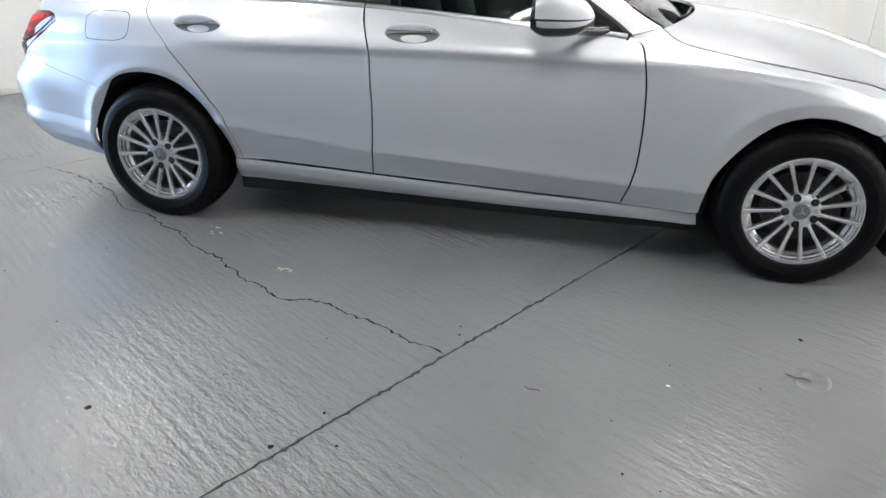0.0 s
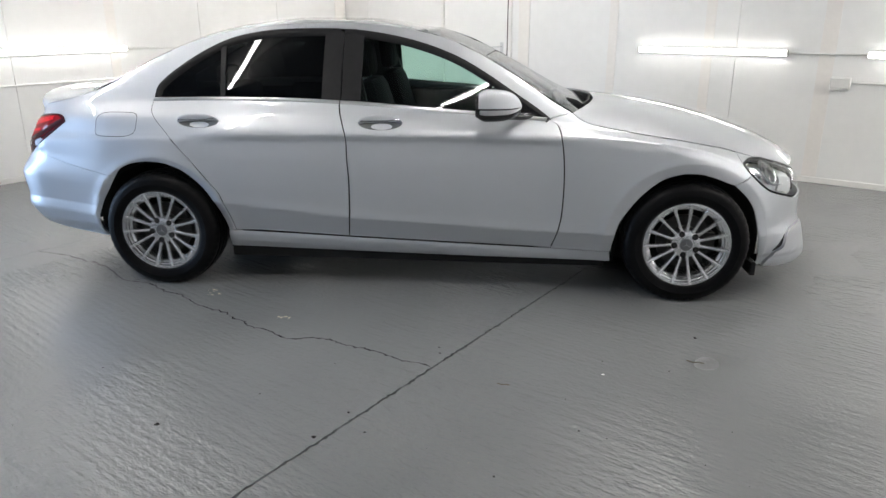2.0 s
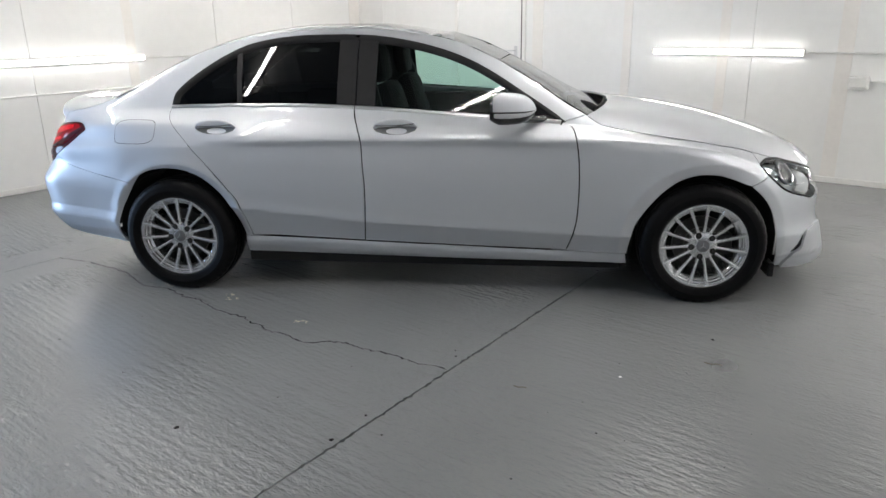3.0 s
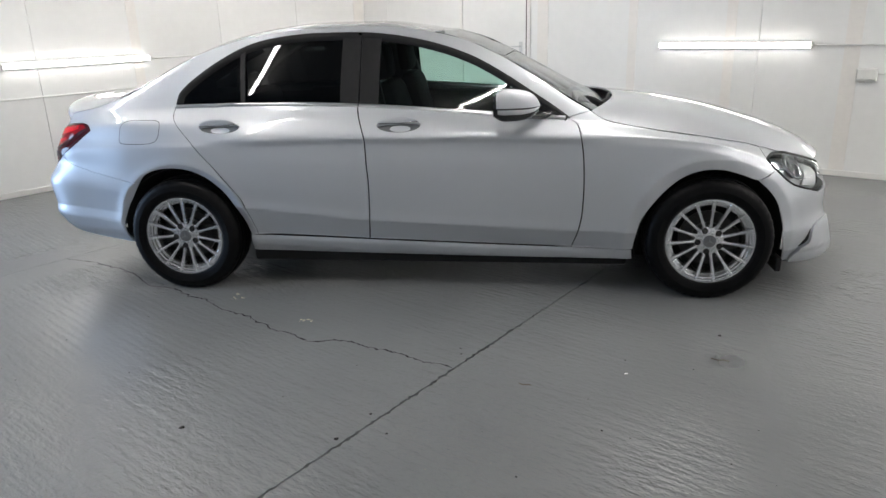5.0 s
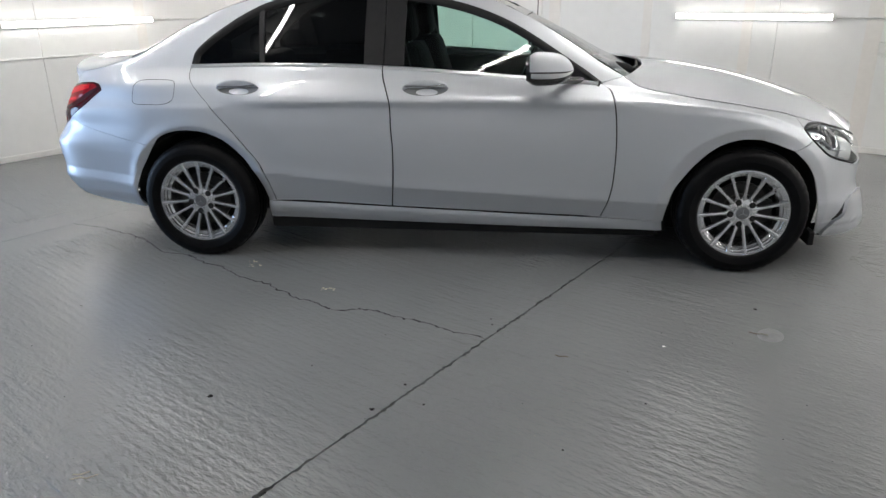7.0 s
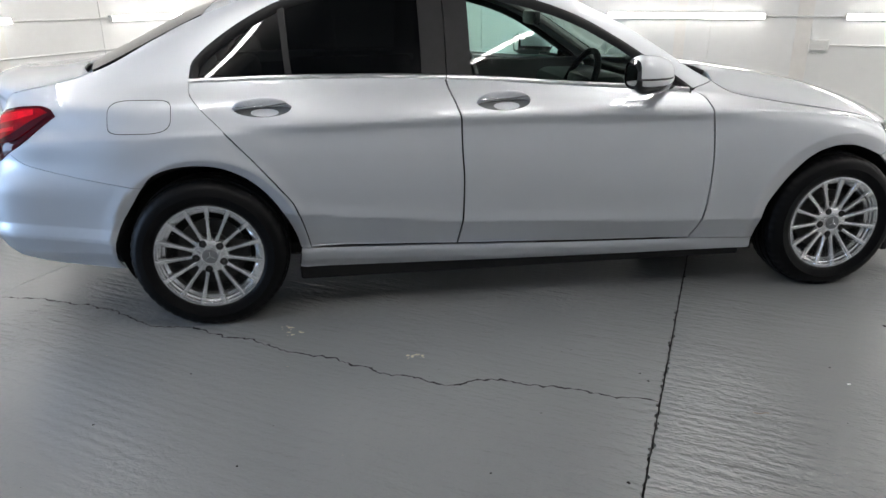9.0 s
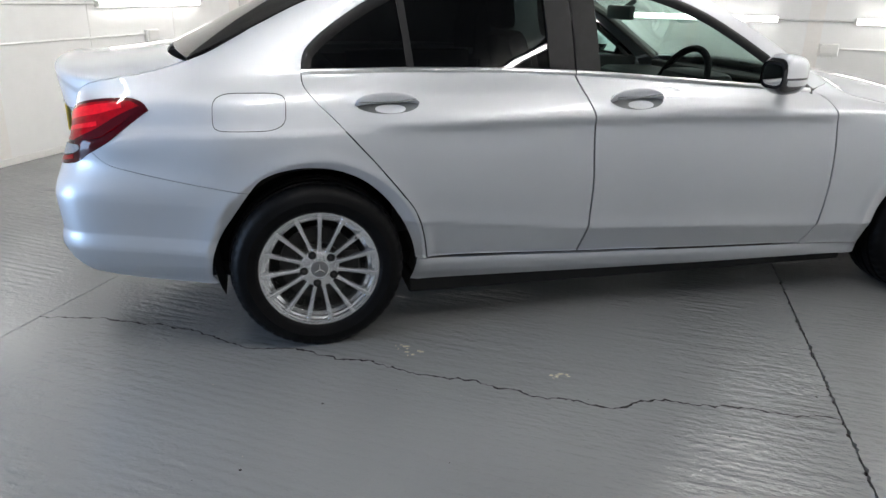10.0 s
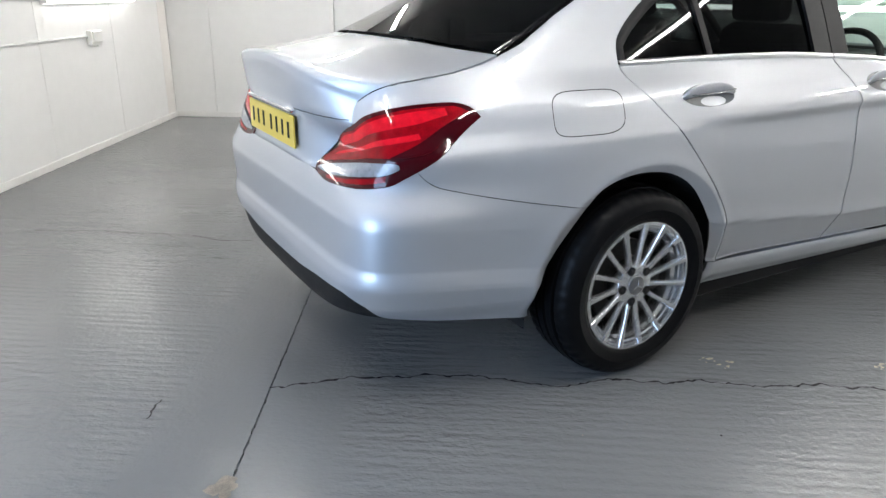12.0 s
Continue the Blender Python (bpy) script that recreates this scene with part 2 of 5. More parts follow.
# ---- the room: floor slabs, panelled walls, ceiling ----
SLAB, JOINT, SKEW = 3.04, 0.0028, .033
JOINT_X = 5.297          # room x of the joint that runs beneath the car
floor = part("floor", box((-.3, -ROOM_D - .3, -.20), (ROOM_W + .3, .3, -.016)), DIRT_AND_GAP)
floor.matrix_world = ROOM
tagged(floor, "grey painted concrete floor in long slabs, worn and cracked", "floor", kind="structure")
rng = random.Random(4)


def slab(x0, x1, worn0, worn1):
    """A slab whose long edges are a little broken, each by its own measure."""
    bm = bmesh.new()
    ys = np.arange(-ROOM_D - .2, .21, .014)
    jit = lambda worn: worn * (.011 * rng.random() ** 4 + .0015 * rng.random())
    rows = [[bm.verts.new((x - SKEW * (y + 4.9), y, 0)) for x in (x0 + jit(worn0), x1 - jit(worn1))] for y in ys]
    low = [[bm.verts.new((v.co.x, v.co.y, -.015)) for v in r] for r in rows]
    for i in range(len(ys) - 1):
        bm.faces.new((rows[i][0], rows[i][1], rows[i + 1][1], rows[i + 1][0]))
        bm.faces.new((rows[i + 1][0], low[i + 1][0], low[i][0], rows[i][0]))
        bm.faces.new((rows[i][1], low[i][1], low[i + 1][1], rows[i + 1][1]))
    return bm


edges = [JOINT_X + k * SLAB for k in range(-2, 3)]
edges = [-.2] + [e for e in edges if 0 < e < ROOM_W] + [ROOM_W + .2]
for a, b in zip(edges, edges[1:]):
    wear = [.5 if e < 3 else 1.0 for e in (a, b)]
    part("slab", slab(a + wear[0] * JOINT / 2, b - wear[1] * JOINT / 2, *wear), FLOOR, floor)


def crack(points, seed, width=.004):
    """A jagged crack, its dark bed proud by a hair, with broken edges."""
    r = random.Random(seed)
    bm = bmesh.new()
    path = []
    for (x0, y0), (x1, y1) in zip(points, points[1:]):
        n = max(2, int(math.hypot(x1 - x0, y1 - y0) / .012))
        for k in range(n):
            f = k / n
            path.append(Vector((x0 + (x1 - x0) * f, y0 + (y1 - y0) * f, 0)))
    path.append(Vector((*points[-1], 0)))
    drift = 0
    pairs = []
    for i, p in enumerate(path):
        d = (path[min(i + 1, len(path) - 1)] - path[max(i - 1, 0)]).normalized()
        nrm = Vector((-d.y, d.x, 0))
        drift = drift * .72 + r.uniform(-.0085, .0085)
        w = width * (.25 + 1.3 * r.random() ** 1.6) / 2
        c = p + nrm * drift
        pairs.append((bm.verts.new(c + nrm * w + Vector((0, 0, .0012))), bm.verts.new(c - nrm * w + Vector((0, 0, .0012)))))
    for a, b in zip(pairs, pairs[1:]):
        bm.faces.new((a[0], a[1], b[1], b[0]))
    return bm


main_crack = [(-1.11, -.395), (-.97, -.452), (-.855, -.470), (-.78, -.527), (-.60, -.590), (-.48, -.670), (-.375, -.765), (-.27, -.868), (-.105, -.895), (.03, -1.010), (.125, -1.030),
              (.26, -1.130), (.34, -1.195), (.50, -1.270), (.655, -1.400), (.82, -1.482), (.895, -1.533), (.98, -1.520), (1.10, -1.525), (1.255, -1.600), (1.36, -1.645), (1.45, -1.700), (1.61, -1.747)]
tagged(part("floor_crack", crack(main_crack, 3, .0085), DIRT_AND_GAP), "thin dark jagged crack across the painted floor", "crack", kind="structure")

tagged(part("floor_crack", crack([(-1.713, 1.744), (-1.453, 1.617), (-1.224, 1.453), (-1.000, 1.282), (-0.868, 1.109), (-0.741, 1.042)], 5, .005), DIRT_AND_GAP), "faint hairline crack across the painted floor", "crack", kind="structure")
tagged(part("floor_crack", crack([(-1.433, -0.307), (-1.455, -0.354), (-1.483, -0.401)], 6, .006), DIRT_AND_GAP), "short hairline crack in the painted floor", "crack", kind="structure")


def wall(name, length, mat_world, seams, holes=(), mat=WALL, label="white painted panelled workshop wall with fine joints"):
    """A wall along x, its room side at y = 0, with panels parted by joint strips, and openings (x0, x1, z1) down to the floor."""
    w = part(name, box((-.12, .030, -.02), (length + .12, .15, ROOM_H)), SEAM) if not holes else empty(name, label, "wall", kind="structure")
    w.matrix_world = mat_world
    tagged(w, label, "wall", kind="structure")
    xs = sorted({0.0, length, *seams, *(h[0] for h in holes), *(h[1] for h in holes)})
    for a, b in zip(xs, xs[1:]):
        over = [h for h in holes if h[0] <= a and b <= h[1]]
        z0 = over[0][2] if over else 0
        part("panel", box((a + .0018, 0, z0), (b - .0018, .028 if not holes else .10, ROOM_H), .002), mat, w)
    return w


DOOR0, DOOR1, DOOR_H = 1.645, 2.535, 2.03
far_seams = [.42, DOOR0 - .004, DOOR1 + .004, 2.81, 3.84, 5.03, 5.849, 7.05, 8.25, 9.45]
wall_far = wall("wall_far", ROOM_W, ROOM, far_seams)
left_seams = [1.16, 2.25, 3.22, 4.22, 5.24, 6.26, 10.2, 11.3, 12.4]
wall_left = wall("wall_left", ROOM_D, ROOM @ pose(0, 0, 0, 0, 0, 90) @ pose(-ROOM_D, 0, 0), [ROOM_D - s for s in left_seams], holes=[(ROOM_D - 9.15, ROOM_D - 6.65, 2.2)])
wall_right = wall("wall_right", ROOM_D, ROOM @ pose(ROOM_W, 0, 0, 0, 0, -90), [1.2 * k for k in range(1, 12)], mat=WALL_SIDE, label="white painted panelled workshop side wall")
# Added wall behind the camera, darker than the others to hold back bounce.
wall_near = wall("wall_near", ROOM_W, ROOM @ pose(ROOM_W, -ROOM_D, 0, 0, 0, 180), [1.2 * k for k in range(1, 9)], mat=WALL_BACK, label="unseen panelled near wall, greyed to dim its bounce light")
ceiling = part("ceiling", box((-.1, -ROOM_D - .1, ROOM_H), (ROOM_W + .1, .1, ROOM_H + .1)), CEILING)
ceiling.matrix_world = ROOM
tagged(ceiling, "plain workshop ceiling, unseen, coloured dark to keep its light low", "ceiling", kind="structure")
for name, m, a, b in (("baseboard", ROOM, 0, DOOR0 - .05), ("baseboard", ROOM, DOOR1 + .05, ROOM_W), ("baseboard", ROOM @ pose(0, -ROOM_D, 0, 0, 0, 90), ROOM_D - 6.6, ROOM_D - .016), ("baseboard", ROOM @ pose(ROOM_W, 0, 0, 0, 0, -90), .02, ROOM_D)):
    bb = part(name, box((a, -.015, 0), (b, -.0005, .052), .004), TRIM_WHITE)
    bb.matrix_world = m
    tagged(bb, "low white painted skirting strip along the wall", "skirting", kind="structure")

# flat cover strips over the wall joints, and the flashing in the corner
for m, a, b in ((ROOM, 2.672, 2.806), (ROOM, 3.750, 3.842), (ROOM, 4.722, 4.816), (ROOM, 5.735, 5.860), (ROOM @ pose(0, -ROOM_D, 0, 0, 0, 90), ROOM_D - .20, ROOM_D - .018), (ROOM @ pose(0, -ROOM_D, 0, 0, 0, 90), ROOM_D - 3.30, ROOM_D - 3.20)):
    strip = part("trim", box((a, -.004, .054), (b, -.0008, ROOM_H - .004), .0012), STRIP)
    strip.matrix_world = m
    tagged(strip, "flat off-white cover strip over a wall joint", "cover strip", kind="structure")

# the flush door in the far wall
door = part("door_1", box((DOOR0, -.012, .008), (DOOR1, -.001, DOOR_H), .003), WALL)
door.matrix_world = ROOM
tagged(door, "plain white flush door, shut, in the panelled wall", "door", kind="structure")
for a, b, z0, z1 in ((DOOR0 - .05, DOOR0 - .006, 0, DOOR_H + .05), (DOOR1 + .006, DOOR1 + .05, 0, DOOR_H + .05), (DOOR0 - .006, DOOR1 + .006, DOOR_H + .006, DOOR_H + .05)):
    part("frame", box((a, -.018, z0), (b, -.0005, z1), .003), TRIM_WHITE, door)
# A dark strip drawn for the shade in the gap at the door's edge.
part("shadow_gap", box((DOOR1 - .007, -.015, .01), (DOOR1 + .0055, -.0006, DOOR_H)), DIRT_AND_GAP, door)
plate = part("handle_plate", box((2.44, -.020, 1.00), (2.485, -.012, 1.17), .004), SATIN, door, "dull metal handle plate")
part("lever", rod([(2.462, -.02, 1.12), (2.462, -.055, 1.12), (2.45, -.06, 1.12), (2.36, -.06, 1.118)], .008), SATIN, plate)
part("keyhole", box((2.458, -.0215, 1.035), (2.468, -.0195, 1.06), .001), BLACK, plate)


# ---- lights and wiring ----
TUBE_Z = 1.128


def batten(length, lit):
    """A slim batten light: backplate, lit diffuser, end caps."""
    bm = rod([(0, -.028, 0), (length, -.028, 0)], .021, 14)
    diffuser = part("diffuser", bm, lit, None, "bright white lit diffuser", True)
    body = box((-.004, -.022, -.030), (length + .004, -.001, .030), .003)
    return diffuser, body


def tube_light(m, length, label, group, lit):
    light = empty("tube_light", label, "light", group, at=m)
    d, body = batten(length, lit)
    d.parent = light
    part("backplate", body, PVC, light)
    for x in (-.012, length + .001):
        part("end_cap", box((x, -.058, -.024), (x + .011, -.002, .024), .003), PVC, light)
    return light


WALL_LEFT = ROOM @ pose(0, 0, 0, 0, 0, 90)      # x runs from the corner's far end: negative x towards the camera
wl = tube_light(ROOM @ pose(4.106, 0, TUBE_Z), 1.37, "slim white batten light, lit, on the white wall", "batten lights on the walls", WALL_TUBE)
copy_thing(wl, ROOM @ pose(6.115, 0, TUBE_Z))
copy_thing(wl, ROOM @ pose(8.12, 0, TUBE_Z))
wl_left = tube_light(WALL_LEFT @ pose(-4.52, 0, TUBE_Z + .02), 1.37, "slim white batten light, lit, on the white side wall", "batten lights on the walls", LEFT_TUBE)
copy_thing(wl_left, WALL_LEFT @ pose(-2.155, 0, TUBE_Z + .005))
copy_thing(wl, ROOM @ pose(ROOM_W, 0, 0, 0, 0, -90) @ pose(2.0, 0, TUBE_Z))
copy_thing(wl, ROOM @ pose(ROOM_W, 0, 0, 0, 0, -90) @ pose(4.2, 0, TUBE_Z))
# ceiling battens, in rows square to the far wall
cl = None
for x, shift in ((1.7, .1), (3.6, -.35), (5.5, .1), (7.4, -.2), (9.3, .1)):
    for y in (-.35 + shift, -2.5 + shift, -4.7 + shift, -8.9 + shift):
        if (x, round(y, 2)) in ((5.5, -.25), (3.6, -2.85)) or (x > 7 and -6 < y < -4) or (y < -8 and not 5 < x < 8):          # these places hold no light
            continue
        m = ROOM @ pose(x, y, ROOM_H - .0005, 0, 0, -90) @ pose(0, 0, 0, 90, 0, 0)
        if cl is None:
            cl = tube_light(m, 1.37, "slim white batten light, lit, under the dark ceiling", "batten lights on the ceiling", TUBE)
        else:
            copy_thing(cl, m)


def conduit(points, m, label):
    c = part("conduit", rod(points, .0085, 8), PVC, None, "", True)
    c.matrix_world = m
    return tagged(c, label, "conduit")


conduit([(5.49, -.010, TUBE_Z), (6.10, -.010, TUBE_Z)], ROOM, "thin white plastic conduit between two wall lights")
conduit([(7.50, -.010, TUBE_Z), (8.10, -.010, TUBE_Z)], ROOM, "thin white plastic conduit between two wall lights")
conduit([(6.02, -.010, .895), (8.6, -.010, .885)], ROOM, "thin white plastic conduit running to a socket box")
conduit([(-3.14, -.010, TUBE_Z + .015), (-2.17, -.010, TUBE_Z + .008)], WALL_LEFT, "thin white plastic conduit between two wall lights")
conduit([(-6.8, -.010, TUBE_Z + .02), (-4.535, -.010, TUBE_Z + .02)], WALL_LEFT, "thin white plastic conduit leading to a wall light")
conduit([(-6.8, -.010, .852), (-1.60, -.010, .868)], WALL_LEFT, "thin white plastic conduit running to a socket box")


def socket_box(m, label):
    b = part("socket_box", box((-.078, -.045, -.055), (.078, -.0005, .055), .006), PVC)
    b.matrix_world = m
    tagged(b, label, "socket box")
    part("cover", box((-.070, -.058, -.035), (.070, -.0455, .050), .005), PVC, b)
    for x in (-.04, -.013, .013, .04):
        part("gland", rod([(x, -.024, -.055), (x, -.024, -.068)], .008), PVC, b)
    return b


socket_box(ROOM @ pose(5.936, 0, .884), "white plastic socket box with cable glands on the wall")
socket_box(WALL_LEFT @ pose(-1.52, 0, .852), "white plastic socket box on the wall above the floor")

# small marks on the floor
for (x, y, s, seed) in ((.295, -.965, .03, 1), (.325, -1.025, .035, 2), (.81, -1.297, .032, 5)):
    r = random.Random(seed)
    bm = bmesh.new()
    for k in range(9):
        c = Vector((x + r.uniform(-s, s), y + r.uniform(-s, s) * .6, .001))
        n = r.randint(4, 6)
        q = r.uniform(.003, .011)
        bm.faces.new([bm.verts.new(c + Vector((q * r.uniform(.5, 1.4) * math.cos(2 * math.pi * i / n), q * r.uniform(.4, 1) * math.sin(2 * math.pi * i / n), 0))) for i in range(n)])
    tagged(part("paint_mark", bm, YELLOW_MARK), "flecks of old yellow paint on the grey floor", "mark", "flecks of old paint", "structure")
bm = bmesh.new()
r = random.Random(9)
for x, y, q in ((.645, -2.305, .012), (2.807, -1.348, .010), (1.25, -2.33, .011), (1.63, -1.62, .006), (.95, -2.05, .004), (2.2, -2.2, .005), (2.62, -1.7, .004), (1.9, -2.5, .005), (.2, -1.9, .005), (-.3, -1.6, .005), (-1.42, -.95, .012), (1.622, -1.563, .005), (1.337, -2.155, .007), (1.424, -2.283, .006),
                *((r.uniform(-.8, 3.6), r.uniform(-3.1, -1.2), .0015 + .003 * r.random() ** 2) for _ in range(60))):
    n = 9
    top = bm.verts.new((x, y, q * .5))
    ring = [bm.verts.new((x + q * r.uniform(.6, 1.2) * math.cos(2 * math.pi * i / n), y + q * r.uniform(.6, 1.2) * math.sin(2 * math.pi * i / n), .0008)) for i in range(n)]
    for i in range(n):
        bm.faces.new((top, ring[i], ring[(i + 1) % n]))
TWIG = material("dry_twig", (.10, .075, .05), .9, vary=.3, scale=60)
STRAW = material("pale_straw", (.36, .33, .27), .9, vary=.2, scale=60)
for pts, rad, mat, label in (([(2.715, -1.590), (2.74, -1.607), (2.765, -1.603), (2.785, -1.615)], .0022, TWIG, "thin dry brown twig lying on the grey floor"),
                             ([(1.895, -1.872), (1.912, -1.883), (1.935, -1.880), (1.945, -1.886)], .0018, TWIG, "thin dry brown twig lying on the grey floor"),
                             ([(.425, -2.800), (.45, -2.785), (.468, -2.790), (.495, -2.768)], .0018, STRAW, "bits of pale straw lying on the grey floor")):
    tagged(part("twig", rod([(x, y, rad) for x, y in pts], rad, 6), mat, None, "", True), label, "twig", "bits of twig on the floor")
part("stalk", rod([(.418, -2.776, .0018), (.44, -2.775, .0018), (.462, -2.757, .0018)], .0016, 6), STRAW, bpy.data.objects["twig.002"])
chip = part("paint_chip", box((2.331, -1.759, .0), (2.343, -1.752, .0022), .0006), PVC)
tagged(chip, "small white chip lying on the grey floor", "chip")
pale = bmesh.new()
for _ in range(150):
    x, y, q = r.uniform(-.6, 3.8), r.uniform(-3.2, -1.1), .0010 + .0018 * r.random() ** 2
    n = r.randint(5, 7)
    pale.faces.new([pale.verts.new((x + q * r.uniform(.5, 1.5) * math.cos(2 * math.pi * i / n), y + q * r.uniform(.5, 1.1) * math.sin(2 * math.pi * i / n), .0009)) for i in range(n)])
tagged(part("paint_flecks", pale, BARE), "pale specks where the floor paint has chipped", "flecks", kind="stuff")
stain = bmesh.new()
r = random.Random(21)
for k in range(7):
    c = Vector((-1.38 + r.uniform(-.03, .03), -0.83 + r.uniform(-.03, .03), .001 + .0002 * k))
    n, q = 9, r.uniform(.012, .03)
    stain.faces.new([stain.verts.new(c + Vector((q * r.uniform(.5, 1.3) * math.cos(2 * math.pi * i / n), q * r.uniform(.5, 1.2) * math.sin(2 * math.pi * i / n), 0))) for i in range(n)])
tagged(part("paint_mark", stain, BARE), "worn patch of bare brown concrete in the grey floor", "mark", kind="structure")
tagged(part("grit", bm, DIRT_AND_GAP), "dark crumbs of grit lying on the floor", "grit", kind="stuff")

# ---- the car's outer skin: one smooth surface over (u, z), from which all panels are cut ----
def pchip(xk, yk, x):
    """Monotone cubic through the knots (rows of xk, yk), at x."""
    h = np.diff(xk, axis=1)
    d = np.diff(yk, axis=1) / h
    m = np.zeros_like(yk)
    w1, w2 = 2 * h[:, 1:] + h[:, :-1], h[:, 1:] + 2 * h[:, :-1]
    ok = d[:, 1:] * d[:, :-1] > 0
    safe = np.where(ok, d[:, :-1], 1), np.where(ok, d[:, 1:], 1)
    m[:, 1:-1] = np.where(ok, (w1 + w2) / (w1 / safe[0] + w2 / safe[1]), 0)
    m[:, 0], m[:, -1] = d[:, 0], d[:, -1]
    k = np.clip((x[:, None] >= xk).sum(axis=1) - 1, 0, xk.shape[1] - 2)
    r = np.arange(len(x))
    hh, t = h[r, k], (x - xk[r, k]) / h[r, k]
    a, b = t * t * (3 - 2 * t), t * (1 - t) ** 2
    return yk[r, k] * (1 - a) + yk[r, k + 1] * a + hh * (m[r, k] * b - m[r, k + 1] * t * t * (1 - t))


def table(*pairs):
    """A smooth function of x through (x, value) pairs."""
    xs, ys = np.array([p[0] for p in pairs], float), np.array([p[1] for p in pairs], float)

    def at(x):
        x = np.atleast_1d(np.asarray(x, float))
        return pchip(np.broadcast_to(xs, (len(x), len(xs))), np.broadcast_to(ys, (len(x), len(ys))), np.clip(x, xs[0], xs[-1]))
    return at


SQUARE = table((0.2, 0.398), (0.45, 0.172), (0.6, 0.153), (0.7, 0.238), (0.78, 0.168), (0.85, 0.222), (0.95, 0.350), (1.1, 0.350))   # how square the corners are in plan
SQUARE_FRONT = table((.2, .50), (.3, .56), (.4, .63), (.6, .70), (.7, .82), (.85, 1.0), (1.1, 1.0))
U_REAR, U_FRONT, Q, Q_REAR = -0.20, 2.80, 1.30, 2.0          # where the plan's corners begin, and their length in u
HUB_Z, AXLES = 0.312, (0.0, 2.84)
X_REAR = table((0.15, -0.876), (0.3, -0.930), (0.385, -0.932), (0.425, -0.926), (0.462, -0.917), (0.585, -0.919), (0.61, -0.915), (0.67, -0.903), (0.72, -0.881), (0.8, -0.840), (0.9, -0.844), (1, -0.873), (1.1, -0.853))
X_FRONT = table((0.1, 3.60), (0.2, 3.625), (0.3, 3.605), (0.42, 3.580), (0.5, 3.585), (0.6, 3.575), (0.7, 3.525), (0.8, 3.42), (1.0, 3.2))
Z_GAP = table((-1, .33), (-.2, .33), (.42, .32), (1.05, .298), (1.6, .279), (2.15, .263), (2.5, .254), (3.15, .24), (3.6, .23))
Z_LOW = table((-1, .445), (-.8, .447), (-.5, .445), (-.3, .46), (.1, .492), (.42, .468), (1.05, .411), (1.6, .382), (2.15, .358), (2.85, .34), (3.6, .33))
Z_SHO = table((-1, .80), (-.5, .83), (.1, .846), (.42, .85), (1.05, .860), (1.6, .861), (2.15, .848), (2.5, .835), (2.85, .795), (3.15, .69), (3.6, .58))
Z_BELT = table((-1, .955), (-.7, .965), (-.5, .985), (-.2, 1.003), (.1, 1.012), (.42, 1.018), (.7, 1.017), (1.05, 1.005), (1.6, .967), (2.15, .925), (2.5, .875), (2.85, .82), (3.15, .752), (3.6, .62))
Z_TOP = table((-1, .985), (-.7, 1.005), (-.45, 1.045), (-.3, 1.105), (-.18, 1.165), (0, 1.252), (.18, 1.316), (.35, 1.358), (.52, 1.385), (.72, 1.402), (.97, 1.408), (1.16, 1.40), (1.345, 1.378), (1.541, 1.336), (1.719, 1.262), (1.897, 1.165), (2.076, 1.053), (2.226, .965), (2.5, .903), (2.85, .848), (3.15, .775), (3.6, .64))
Y_BELT = table((-1, .70), (-.5, .705), (-.2, .715), (.1, .732), (.42, .748), (1.05, .768), (1.6, .775), (2.15, .778), (2.5, .765), (2.85, .745), (3.15, .735), (3.6, .70))
Y_TOP = table((-1, .66), (-.7, .655), (-.45, .64), (-.3, .61), (-.18, .59), (0, .568), (.35, .555), (.97, .55), (1.345, .555), (1.541, .57), (1.719, .60), (1.897, .64), (2.076, .685), (2.226, .72), (2.5, .72), (2.85, .70), (3.15, .69), (3.6, .66))
Y_MAX = table((-1, 0.853), (-.6, 0.822), (-.25, 0.862), (.1, .889), (.6, .893), (1.6, .892), (2.2, .886), (2.85, .888), (3.2, .875), (3.6, .87))
HOLLOW = table((-1, 0), (.05, 0), (.5, 1), (2.0, 1), (2.5, .2), (3.0, 0), (3.6, 0))

REAR_STEP = table((-1, 1), (-.45, 1), (-.30, .6), (-.1, 0), (3.6, 0))


